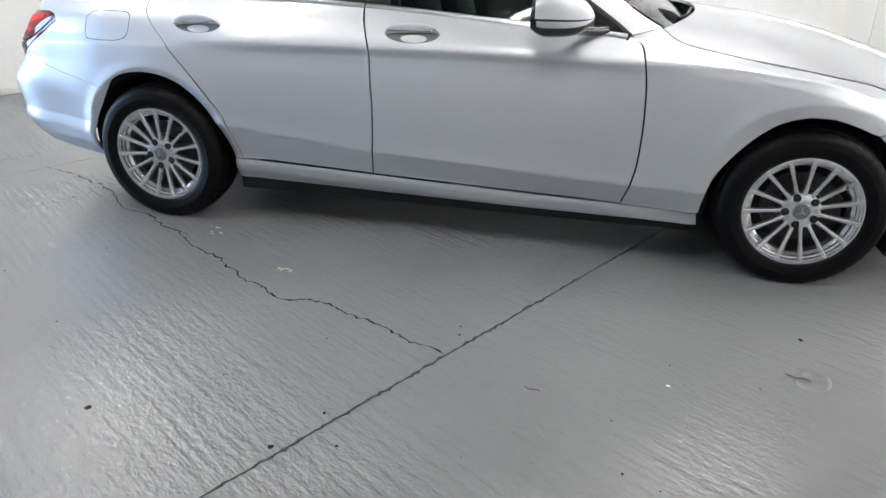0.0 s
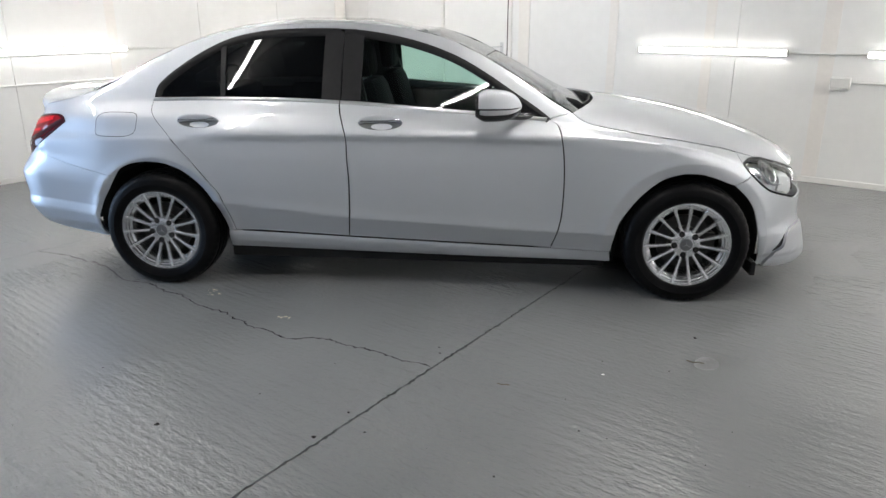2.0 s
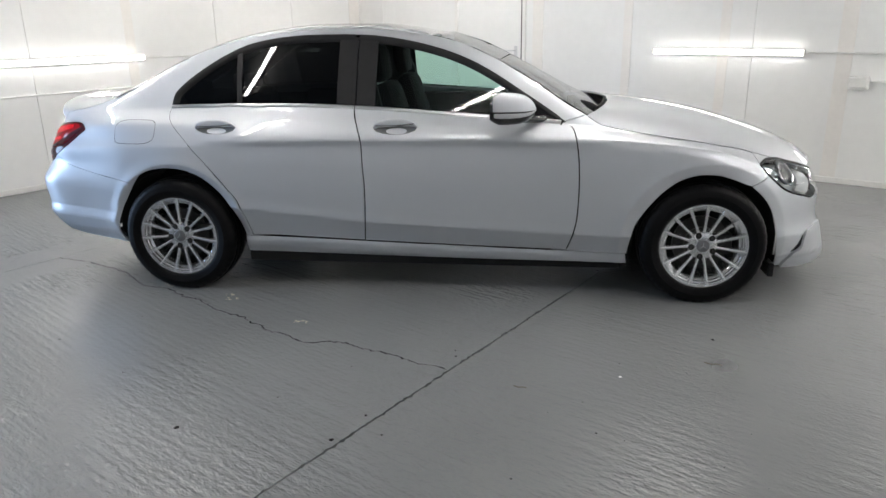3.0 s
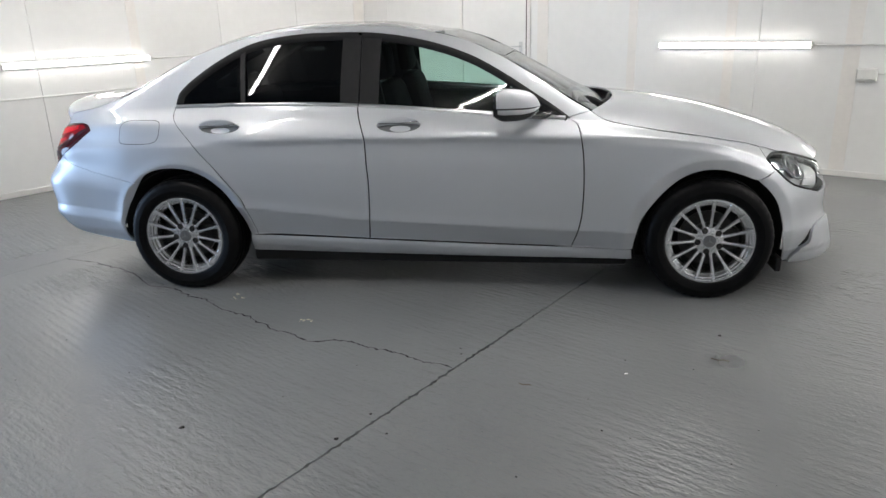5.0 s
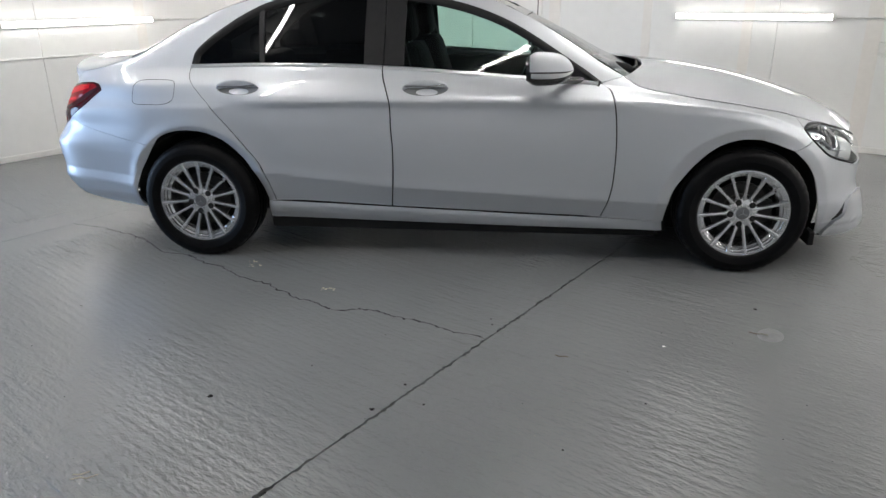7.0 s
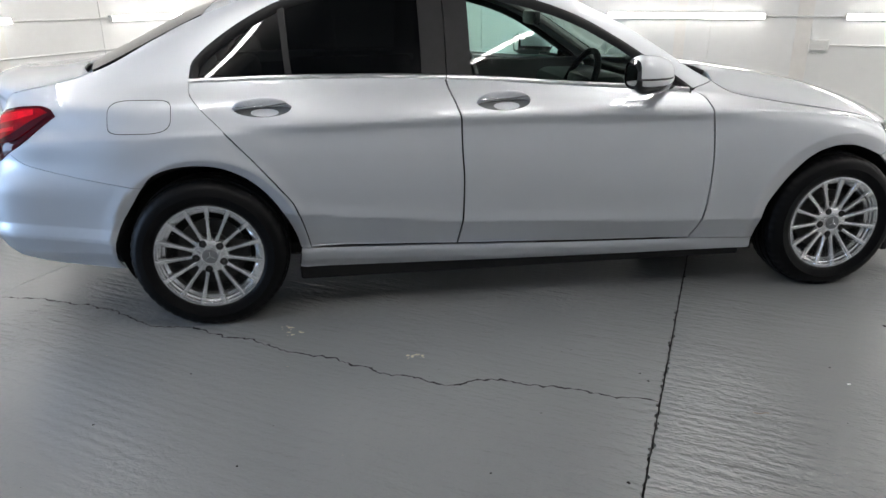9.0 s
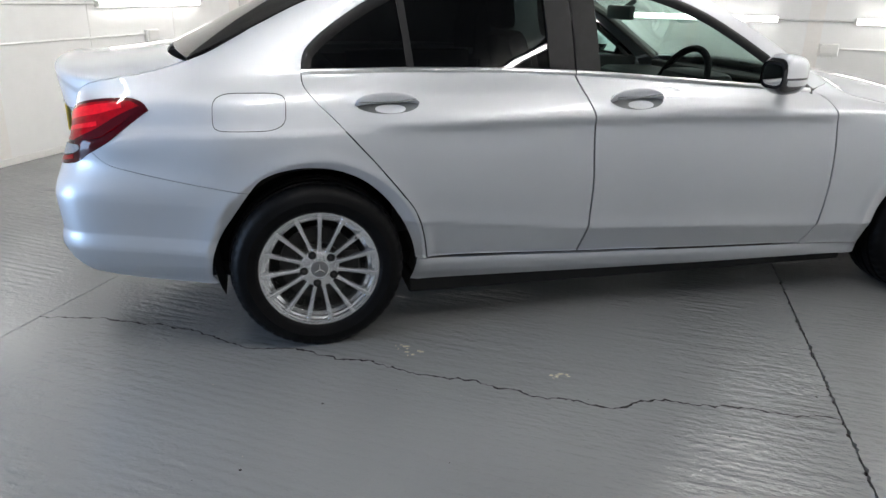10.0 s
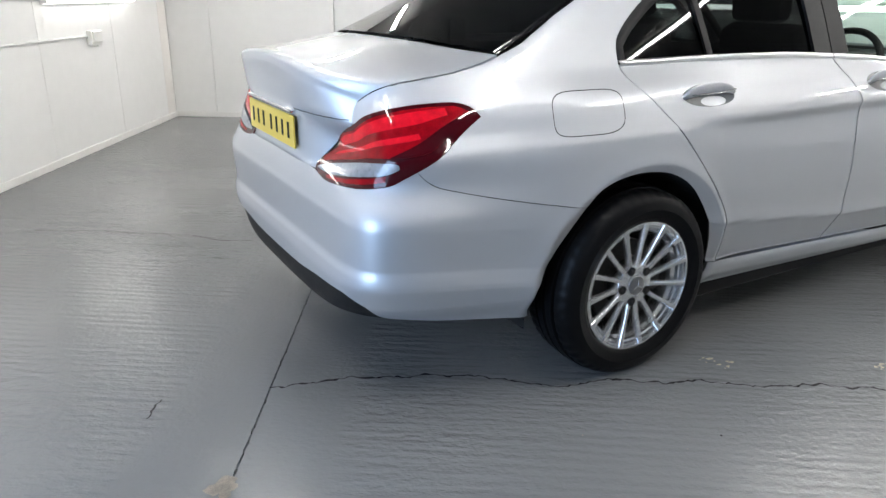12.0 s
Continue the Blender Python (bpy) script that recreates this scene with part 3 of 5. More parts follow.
def half_width(x, z):
    zg, zl, zs, zb, zt = Z_GAP(x), Z_LOW(x), Z_SHO(x), Z_BELT(x), Z_TOP(x)
    ym, yb, yt, c = Y_MAX(x), Y_BELT(x), Y_TOP(x), HOLLOW(x)
    one = np.ones_like(x)
    h = zs - zl
    zk = np.stack([.10 * one, zg - .11, zg - .055, zg - .02, zg, zg + .004, zg + .016, zl - .022, zl - .003, zl + .008, zl + .06, zl + .35 * h, zl + .65 * h, zs - .038, zs - .006, zs + .010,
                   .5 * zs + .5 * zb, zb, zb + .12 * (zt - zb), zb + .5 * (zt - zb), zb + .85 * (zt - zb), zt, zt + .1], axis=1)
    n, k = 1 - c, REAR_STEP(x)
    d0, d1, run = .003 * (1 - k) + .004 * c, .036 * (1 - k) + .020 * c, zl - zg - .007          # below the low crease the flank leans in evenly
    yk = np.stack([ym - .12 + .02 * k, ym - .104 + .072 * k, ym - .062 + .045 * k, ym - .050 + .046 * k, ym - .036 * (1 - k) - .017 * c, ym - d1, ym - d0 - (d1 - d0) * (1 - .012 / run), ym - d0 - (d1 - d0) * .019 / run, ym - d0, ym - .001 * c, ym - .0035 * c + .001 * n, ym - .0005 * c + .003 * n, ym - .0045 * c - .001 * n, ym - .0125 * c - .010 * n, ym - .0045 * c - .024 * n, ym - .009 - .022 * n,
                   ym - .36 * (ym - yb) - .008, yb, yb + .10 * (yt - yb), yb + .42 * (yt - yb), yb + .78 * (yt - yb), yt, yt - .12], axis=1)
    y = pchip(zk, yk, z)
    low = z - .035 * np.clip((-x - .28) / .5, 0, 1)          # the rear bumper's two creases and its ledge
    y = y + k * (.008 * np.clip((.425 - low) / .045, 0, 1) - .008 * np.clip((.552 - low) / .127, 0, 1) - .035 * np.clip((.365 - low) / .12, 0, 1))
    for cx, a, b, e in ((.003, .372, .384, .065), (2.845, .380, .373, .13)):  # the turned-in lips round the wheel arches
        r = np.hypot((x - cx) / a, (z - HUB_Z) / b)
        lip = np.where(r > 1 + e, .006 * np.exp(-((r - 1 - e) / .09) ** 2), .006 - .012 * (1 + e - r) / e)
        y = y + np.where((z < .9) & (r > .9), lip, 0)
    return y


def skin(u, z, off=0.0):
    """Points of the right-hand skin, off metres inside it."""
    u, z = np.atleast_1d(np.asarray(u, float)), np.atleast_1d(np.asarray(z, float))
    a = (1 - (1 - np.clip((U_REAR - u) / Q_REAR, 0, 1)) ** 1.8) * math.pi / 2
    b = np.clip((u - U_FRONT) / Q, 0, 1) * math.pi / 2
    x = np.clip(u, U_REAR, U_FRONT) - (U_REAR - X_REAR(z)) * np.sin(a) + (X_FRONT(z) - U_FRONT) * np.sin(b)
    near = np.where(np.cos(a) > 1e-6, np.cos(a), 0)
    return np.stack([x, -half_width(x, z) * near ** SQUARE(z) * np.maximum(np.cos(b), 0) ** SQUARE_FRONT(z), z], axis=1)


def skin_normal(u, z):
    e = .004
    n = np.cross(skin(u + e, z) - skin(u - e, z), skin(u, z + e) - skin(u, z - e))
    return n / np.maximum(np.linalg.norm(n, axis=1), 1e-9)[:, None]


def u_of(x, z):
    """The u at which the skin has this x."""
    if x < U_REAR:
        return U_REAR - Q_REAR * (1 - (1 - math.asin(min(1, (U_REAR - x) / (U_REAR - float(X_REAR(z)[0])))) / (math.pi / 2)) ** (1 / 1.8))
    if x > U_FRONT:
        return U_FRONT + Q * math.asin(min(1, (x - U_FRONT) / (float(X_FRONT(z)[0]) - U_FRONT))) / (math.pi / 2)
    return x

# ---- panels cut from the skin ----
def curve(points, n):
    """n points evenly along a polyline, its corners softened by a monotone cubic over length."""
    p = np.array(points, float)
    s = np.concatenate([[0], np.cumsum(np.maximum(np.hypot(*np.diff(p, axis=0).T), 1e-6))])
    t = np.linspace(0, s[-1], n)
    if len(p) == 2:
        return p[0] + (p[1] - p[0]) * (t / s[-1])[:, None]
    return np.stack([pchip(np.broadcast_to(s, (n, len(s))), np.broadcast_to(p[:, k], (n, len(s))), t) for k in (0, 1)], axis=1)


def coons(bottom, top, left, right, nu, nv):
    b, t, l, r = curve(bottom, nu), curve(top, nu), curve(left, nv), curve(right, nv)
    s, v = np.linspace(0, 1, nu)[:, None, None], np.linspace(0, 1, nv)[None, :, None]
    g = (1 - v) * b[:, None] + v * t[:, None] + (1 - s) * l[None] + s * r[None]
    return g - ((1 - s) * (1 - v) * b[0] + s * (1 - v) * b[-1] + (1 - s) * v * t[0] + s * v * t[-1])


def draw_in(g, gap):
    """Pulls a panel's edges (bottom, top, left, right) in by these gaps."""
    h = g.copy()
    for edge, inner, d in ((np.s_[:, 0], np.s_[:, 1], gap[0]), (np.s_[:, -1], np.s_[:, -2], gap[1]), (np.s_[0], np.s_[1], gap[2]), (np.s_[-1], np.s_[-2], gap[3])):
        w = g[inner] - g[edge]
        h[edge] += w / np.maximum(np.linalg.norm(w, axis=-1, keepdims=True), 1e-6) * d
    return h


def sheet(pos, nor, rim=None, flip=False, sides="brtl"):
    """Vertices, faces and normals of a grid, with an inward rim of that depth."""
    nu, nv = pos.shape[:2]
    verts, normals = [p for p in pos.reshape(-1, 3)], [n for n in nor.reshape(-1, 3)]
    faces = [(i * nv + j, (i + 1) * nv + j, (i + 1) * nv + j + 1, i * nv + j + 1) for i in range(nu - 1) for j in range(nv - 1)]
    if rim:
        runs = {"b": [(i, 0) for i in range(nu)], "r": [(nu - 1, j) for j in range(nv)], "t": [(i, nv - 1) for i in range(nu - 1, -1, -1)], "l": [(0, j) for j in range(nv - 1, -1, -1)]}
        mid = pos.reshape(-1, 3).mean(axis=0)
        for s in sides:
            k0, loop = len(verts), runs[s]
            for i, j in loop:
                p, n = pos[i, j], nor[i, j]
                o = p - mid
                o = o - n * np.dot(o, n)
                o = o / max(np.linalg.norm(o), 1e-6)
                verts += [p, p - n * rim - o * .001]
                normals += [o, o]
            for k in range(len(loop) - 1):
                a, b = k0 + 2 * k, k0 + 2 * k + 2
                faces.append((a, a + 1, b + 1, b))
    if flip:
        faces = [f[::-1] for f in faces]
    return verts, faces, normals


def to_mesh(name, sheets, side=1):
    """One mesh from sheets; side -1 mirrors it to the car's other flank."""
    verts, faces, normals = [], [], []
    for v, f, n in sheets:
        k = len(verts)
        verts += v
        normals += n
        faces += [tuple(i + k for i in q) for q in f]
    if len(sheets) > 1:     # weld edges that sheets share
        seen, to = {}, []
        for p, n in zip(verts, normals):
            to.append(seen.setdefault((*np.round(p, 5), *np.round(n, 1)), len(seen)))
        order = {}
        for k, i in enumerate(to):
            order.setdefault(i, k)
        verts, normals = [verts[order[i]] for i in range(len(seen))], [normals[order[i]] for i in range(len(seen))]
        faces = [q for q in (tuple(dict.fromkeys(to[i] for i in f)) for f in faces) if len(q) > 2]
    V, Nn = np.array(verts, float), np.array(normals, float)
    if side < 0:
        V, Nn, faces = V * (1, -1, 1), Nn * (1, -1, 1), [f[::-1] for f in faces]
    me = bpy.data.meshes.new(name)
    me.from_pydata(V.tolist(), [], faces)
    me.shade_smooth()
    me.normals_split_custom_set_from_vertices(Nn.tolist())
    return me


def skin_sheet(g, off=0.0, rim=.014, flip=False, sides="brtl"):
    u, z = g[..., 0].ravel(), g[..., 1].ravel()
    n = skin_normal(u, z)
    p = skin(u, z) + n * off
    return sheet(p.reshape(*g.shape[:2], 3), n.reshape(*g.shape[:2], 3), rim, flip, sides)


def offset(c, d):
    """A curve in (u, z) shifted by d to its left."""
    t = np.gradient(c, axis=0)
    t /= np.maximum(np.linalg.norm(t, axis=1, keepdims=True), 1e-9)
    return c + d * np.stack([-t[:, 1], t[:, 0]], axis=1)


def moulding(points, profile, n=60):
    """A strip that follows a curve on the skin; profile: (sideways, height) pairs."""
    c = curve(points, n)
    pos = []
    for s, h in profile:
        q = offset(c, s)
        pos.append(skin(q[:, 0], q[:, 1]) + skin_normal(q[:, 0], q[:, 1]) * h)
    pos = np.stack(pos, axis=1)
    du, dv = np.gradient(pos, axis=0), np.gradient(pos, axis=1)
    nn = np.cross(du, dv)
    nn /= np.maximum(np.linalg.norm(nn, axis=-1, keepdims=True), 1e-9)
    return sheet(pos, nn)


def both(name, sheets, mat, parent, label="", flanks=(1, -1)):
    made = []
    for s in flanks:
        made.append(part(name, to_mesh(name, sheets, s), mat, parent if not isinstance(parent, (list, tuple)) else parent[0 if s > 0 else 1], label))
    return made


car = empty("car", "silver four-door saloon car, parked on the grey workshop floor", "car")
G = .0035

# shut lines on the flank, as (u, z)
R_GAP = [(-.030, 1.010), (-.031, .985), (-.022, .962), (-.001, .936), (.034, .899), (.092, .842), (.168, .76), (.239, .68), (.31, .594), (.367, .511), (.400, .403), (.417, .316)]
M_GAP = [(1.013, 1.005), (1.02, .974), (1.045, .91), (1.063, .852), (1.068, .72), (1.075, .599), (1.072, .447), (1.053, .297)]
F_GAP = [(2.118, .932), (2.16, .907), (2.177, .853), (2.194, .723), (2.198, .607), (2.193, .46), (2.176, .364), (2.146, .262)]
DLO = [(-.028, 1.014), (-.027, 1.042), (-.021, 1.066), (-.008, 1.090), (.018, 1.117), (.068, 1.158), (.150, 1.214), (.240, 1.266), (.325, 1.307), (.407, 1.336), (.488, 1.354), (.568, 1.366), (.729, 1.378), (.888, 1.380), (1.044, 1.376), (1.174, 1.363), (1.327, 1.336), (1.48, 1.296), (1.631, 1.239), (1.781, 1.159), (1.929, 1.066), (2.075, .972), (2.118, .940)]
TAIL_TOP = [(-2.02, .690), (-2.043, .795), (-1.714, .847), (-1.464, .878), (-1.105, .907), (-.87, .920), (-.753, .923), (-.675, .910), (-.650, .888)]
TAIL_LOW = [(-2.02, .688), (-1.91, .675), (-1.708, .680), (-1.17, .705), (-1.033, .748), (-.838, .814), (-.650, .887)]
SEAM_R = [(-.236, .609), (-.718, .684), (-.856, .703), (-1.033, .748)]
R_ARCH = [(-.236, .609), (-.19, .658), (-.10, .69), (-.03, .697), (.03, .694), (.10, .679), (.16, .652), (.22, .607), (.275, .545), (.33, .455), (.36, .38), (.375, .318)]
F_ARCH = [(2.460, .253), (2.466, .312), (2.486, .407), (2.536, .493), (2.599, .572), (2.69, .649), (2.75, .673), (2.81, .684), (2.88, .682), (2.944, .668), (3.0, .650), (3.052, .630), (3.085, .620)]
SEAM_F = [(3.085, .620), (3.12, .630), (3.16, .645), (3.204, .666)]
F_EDGE = [(3.272, .170), (3.270, .275), (3.268, .368), (3.236, .461), (3.174, .545), (3.085, .620)]

dense = lambda pts, n: [tuple(q) for q in curve(pts, n)]
R_GAP, M_GAP, F_GAP, SEAM_R, R_ARCH, F_ARCH = (dense(q, n) for q, n in ((R_GAP, 40), (M_GAP, 40), (F_GAP, 40), (SEAM_R, 30), (R_ARCH, 40), (F_ARCH, 40)))
SEAM_F, F_EDGE = dense(SEAM_F, 12), dense(F_EDGE, 24)
TAIL_LOW_IN, TAIL_EDGE = dense(TAIL_LOW[:5], 20), dense(TAIL_LOW[4:], 20)
TAIL_LOW = TAIL_LOW_IN + TAIL_EDGE[1:]
TAIL_TOP = dense(TAIL_TOP, 40)


def line_z(f, a, b, n=8, dz=0.0):
    return [(float(x), float(f(x)[0]) + dz) for x in np.linspace(a, b, n)]


sill_line = lambda a, b: line_z(Z_GAP, a, b, 6)

# doors, each with its pieces
doors = {}
for name, lead, trail, u0, u1, front in (("rear_door", R_GAP, M_GAP, .417, 1.053, False), ("front_door", M_GAP, F_GAP, 1.053, 2.146, True)):
    g = coons([lead[-1]] + sill_line(u0, u1)[1:-1] + [trail[-1]], [lead[0]] + line_z(Z_BELT, lead[0][0] + .05, trail[0][0] - .05, 8) + [trail[0]], lead[::-1], trail[::-1], 72, 60)
    doors[name] = both(name, [skin_sheet(draw_in(g, (G, .0, G, G)))], SILVER, car, "silver painted door panel, shut")

# rear quarter with the pillar behind the side windows, and the rail over the doors
d_line = [(-.650, .887), (-.030, 1.010)]
ka, kg = min(range(40), key=lambda i: abs(R_ARCH[i][0] - .10)), min(range(40), key=lambda i: abs(R_GAP[i][0] - .101))
q_low = coons(SEAM_R[::-1] + R_ARCH[1:ka + 1], d_line, TAIL_EDGE, [R_ARCH[ka]] + R_GAP[:kg + 1][::-1], 100, 56)
q_strip = coons([R_ARCH[-1], (.417, .316)], [R_ARCH[ka], R_GAP[kg]], R_ARCH[ka:][::-1], R_GAP[kg:][::-1], 40, 60)
top_line = [(-1.74, .851), (-1.54, .898), (-1.33, .927), (-1.028, .966), (-.846, .983), (-.673, 1.0), (-.541, 1.023), (-.462, 1.044)] + line_z(Z_TOP, -.36, .03, 8)
tail_up = [q for q in TAIL_TOP if q[0] > -1.72 and q[1] > .84 and q[0] < -.655] + [d_line[0]]
q_tail = coons(tail_up, top_line[:6], [tail_up[0], (-1.74, .851)], [tail_up[-1], top_line[5]], 60, 30)
q_up = coons(d_line, top_line[5:], [tail_up[-1], top_line[5]], [(-.030, 1.010), (-.027, 1.042), (-.021, 1.066), (-.008, 1.090), (.018, 1.117), (.022, 1.19), (.03, float(Z_TOP(.03)[0]))], 100, 30)
rail = coons(DLO[4:], line_z(Z_TOP, .03, 2.226, 26), [(.018, 1.117), (.022, 1.19), (.03, float(Z_TOP(.03)[0]))], [(2.118, .940), (2.226, .966)], 120, 12)
both("body_side", [skin_sheet(draw_in(q_low, (.0012, 0, G, 0)), rim=.012, sides="bl"), skin_sheet(draw_in(q_strip, (0, 0, 0, G)), rim=.012, sides="blr"), skin_sheet(draw_in(q_tail, (G, G, 0, 0)), rim=.012, sides="btl"), skin_sheet(draw_in(q_up, (0, G, 0, 0)), rim=.012, sides="tr"), skin_sheet(rail, rim=.010)], SILVER, car, "silver painted rear wing and roof rail")

# front wing
WING_TOP = dense([(2.226, .966), (2.304, .92), (2.502, .877), (2.785, .832), (2.94, .810), (3.096, .785), (3.175, .764)], 40)
WING_TIP = [(3.175, .764), (3.24, .746), (3.306, .7285)]
kf, kw = min(range(40), key=lambda i: abs(F_GAP[i][1] - .66)), min(range(20), key=lambda i: abs(F_ARCH[i][1] - .62))
low = coons([F_GAP[-1], (2.30, .258), F_ARCH[0]], [F_GAP[kf], F_ARCH[kw]], F_GAP[kf:][::-1], F_ARCH[:kw + 1], 40, 50)
g = coons([F_GAP[kf]] + F_ARCH[kw:], WING_TOP, F_GAP[:kf + 1][::-1] + [(2.226, .966)], SEAM_F + [(3.180, .69), (3.167, .721), (3.175, .764)], 90, 50)
tip = coons([(3.167, .721), (3.24, .731), (3.306, .7275)], WING_TIP, [(3.167, .721), (3.175, .764)], [(3.306, .7275), (3.306, .7285)], 16, 8)
both("front_wing", [skin_sheet(draw_in(g, (0, G, G, G)), sides="rtl"), skin_sheet(draw_in(low, (0, 0, G, 0)), sides="brl"), skin_sheet(tip, rim=.01)], SILVER, car, "silver painted front wing")

# sills
g = coons([(.365, .212), (1.0, .206), (2.462, .197)], sill_line(.380, 2.452), [(.365, .212), (.380, .319)], [(2.462, .197), (2.452, .2545)], 80, 12)
both("sill", [skin_sheet(draw_in(g, (0, G, 0, 0)), off=.004, rim=.05)], SILVER, car, "silver painted sill under the doors")

# bumpers: one sheet a side, meeting at the centre line
BUMP_LOW = [(-.372, .243), (-.407, .245), (-.689, .261), (-.923, .278), (-1.068, .287), (-1.30, .335), (-1.647, .365), (-1.96, .359), (-2.11, .345), (-2.2, .341)]
g = coons(BUMP_LOW, SEAM_R + TAIL_LOW_IN[::-1][1:] + [(-2.06, .690), (-2.12, .691), (-2.2, .692)], [(-.372, .243), (-.390, .284), (-.384, .343), (-.363, .413), (-.332, .474), (-.302, .515), (-.236, .609)], [(-2.2, .341), (-2.2, .692)], 110, 80)
gg = skin_sheet(draw_in(g, (0, .0012, 0, 0)), rim=.012, flip=True, sides="btl")
other = ([v * (1, -1, 1) for v in gg[0]], [f[::-1] for f in gg[1]], [n * (1, -1, 1) for n in gg[2]])
part("rear_bumper", to_mesh("rear_bumper", [gg, other]), SILVER, car, "silver painted rear bumper")
g = coons([(-.96, .268), (-1.289, .268), (-1.563, .262), (-2.01, .25), (-2.2, .245)], [(-.96, .282)] + BUMP_LOW[4:], [(-.96, .268), (-.96, .282)], [(-2.2, .245), (-2.2, .341)], 60, 14)
gg = skin_sheet(g, off=-.012, rim=.02, flip=True, sides="btl")
other = ([v * (1, -1, 1) for v in gg[0]], [f[::-1] for f in gg[1]], [n * (1, -1, 1) for n in gg[2]])
part("rear_apron", to_mesh("rear_apron", [gg, other]), BLACK, car, "black plastic lower apron")

FB_TOP = SEAM_F + [(3.317, .580), (3.48, .535), (3.62, .51), (3.75, .515), (4.1, .515)]
g = coons([(3.272, .170), (3.42, .170), (3.7, .17), (4.1, .17)], FB_TOP, F_EDGE, [(4.1, .17), (4.1, .515)], 90, 40)
gg = skin_sheet(draw_in(g, (0, G, 0, 0)), rim=.012)
other = ([v * (1, -1, 1) for v in gg[0]], [f[::-1] for f in gg[1]], [n * (1, -1, 1) for n in gg[2]])
part("front_bumper", to_mesh("front_bumper", [gg, other]), SILVER, car, "silver painted front bumper")
g = coons([(3.29, .15), (3.45, .13), (4.1, .13)], [(3.274, .170), (3.42, .170), (3.7, .17), (4.1, .17)], [(3.29, .15), (3.274, .170)], [(4.1, .13), (4.1, .17)], 40, 6)
gg = skin_sheet(g, off=-.01, rim=.06)
other = ([v * (1, -1, 1) for v in gg[0]], [f[::-1] for f in gg[1]], [n * (1, -1, 1) for n in gg[2]])
part("front_lip", to_mesh("front_lip", [gg, other]), BLACK, car, "black plastic lower lip")
# side intake with its silver blade
g = coons([(3.375, .244), (3.42, .255), (3.462, .272)], [(3.380, .249), (3.405, .262), (3.445, .290), (3.487, .330)], [(3.375, .244), (3.380, .249)], [(3.462, .272), (3.487, .330)], 20, 8)
intake = both("intake", [skin_sheet(g, off=.003, rim=.006)], BLACK, car, "black mesh side intake")
g = coons([(3.31, .168), (3.45, .160), (3.60, .165), (3.72, .19)], [(3.315, .190), (3.38, .236), (3.464, .268), (3.49, .328), (3.58, .36), (3.72, .37)], [(3.31, .168), (3.315, .190)], [(3.72, .19), (3.72, .37)], 36, 14)
both("blade", [skin_sheet(g, off=.016, rim=.018)], SILVER, car, "silver blade at the bumper's corner")
# grille
g = coons([(3.78, .525), (4.1, .525)], [(3.80, .675), (4.1, .69)], [(3.78, .525), (3.80, .675)], [(4.1, .525), (4.1, .69)], 20, 10)
gg = skin_sheet(g, off=-.040, rim=.02)
other = ([v * (1, -1, 1) for v in gg[0]], [f[::-1] for f in gg[1]], [n * (1, -1, 1) for n in gg[2]])
grille = part("grille", to_mesh("grille", [gg, other]), GLOSS_BLACK, car, "black grille with bright bars")
for z in (.58, .63):
    c = [(3.80, z), (4.1, z)]
    gg = moulding(c, [(-.008, -.038), (-.007, -.026), (.007, -.026), (.008, -.038)], 20)
    other = ([v * (1, -1, 1) for v in gg[0]], [f[::-1] for f in gg[1]], [n * (1, -1, 1) for n in gg[2]])
    part("bar", to_mesh("bar", [gg, other]), CHROME, grille)


# bonnet, boot lid, roof and screens: lofted from a centre line to an edge line, the same on both sides
def loft(rows, px, pz, nv=33, n=40, bulge=0.0, rim=.012, thick=True):
    """rows: (x, z at the centre; x, y, z at the edge), in order along the car."""
    r = np.array(rows, float)
    s = np.linspace(0, 1, len(r))
    t = np.linspace(0, 1, n)
    cols = [pchip(np.broadcast_to(s, (n, len(s))), np.broadcast_to(r[:, k], (n, len(s))), t) for k in range(5)]
    v = np.linspace(-1, 1, nv)
    a = np.abs(v)
    x = cols[0][:, None] + (cols[2] - cols[0])[:, None] * a[None] ** px
    z = cols[1][:, None] + (cols[4] - cols[1])[:, None] * a[None] ** pz + bulge * (np.sin(np.pi * t)[:, None] * (1 - a[None] ** 2))
    pos = np.stack([x, cols[3][:, None] * v[None], z], axis=-1)
    nn = np.cross(np.gradient(pos, axis=0), np.gradient(pos, axis=1))
    nn /= np.maximum(np.linalg.norm(nn, axis=-1, keepdims=True), 1e-9)
    if nn[n // 2, nv // 2, 2] < 0:
        return sheet(pos, -nn, rim, True)
    return sheet(pos, nn, rim)


def edge_row(x, cx, cz, dz=0.0, dy=0.0):
    return (cx, cz, x, float(Y_TOP(x)[0]) + dy, float(Z_TOP(x)[0]) + dz)


bonnet_rows = []
for (cx, cz), (u, z) in zip(((2.40, .985), (2.50, .980), (2.66, .962), (2.90, .922), (3.05, .886), (3.18, .848), (3.28, .815), (3.40, .765), (3.50, .712), (3.565, .665)),
                            ((2.235, .962), (2.304, .921), (2.502, .878), (2.785, .833), (2.94, .811), (3.096, .786), (3.20, .759), (3.32, .7285), (3.45, .699), (3.614, .657))):
    ex, ey, ez = skin(u, z)[0]
    bonnet_rows.append((cx, cz, ex, -ey - .003, ez))
bonnet = part("bonnet", to_mesh("bonnet", [loft(bonnet_rows, 2.0, 2.6, 57, 70)]), SILVER, car, "silver painted bonnet, shut")
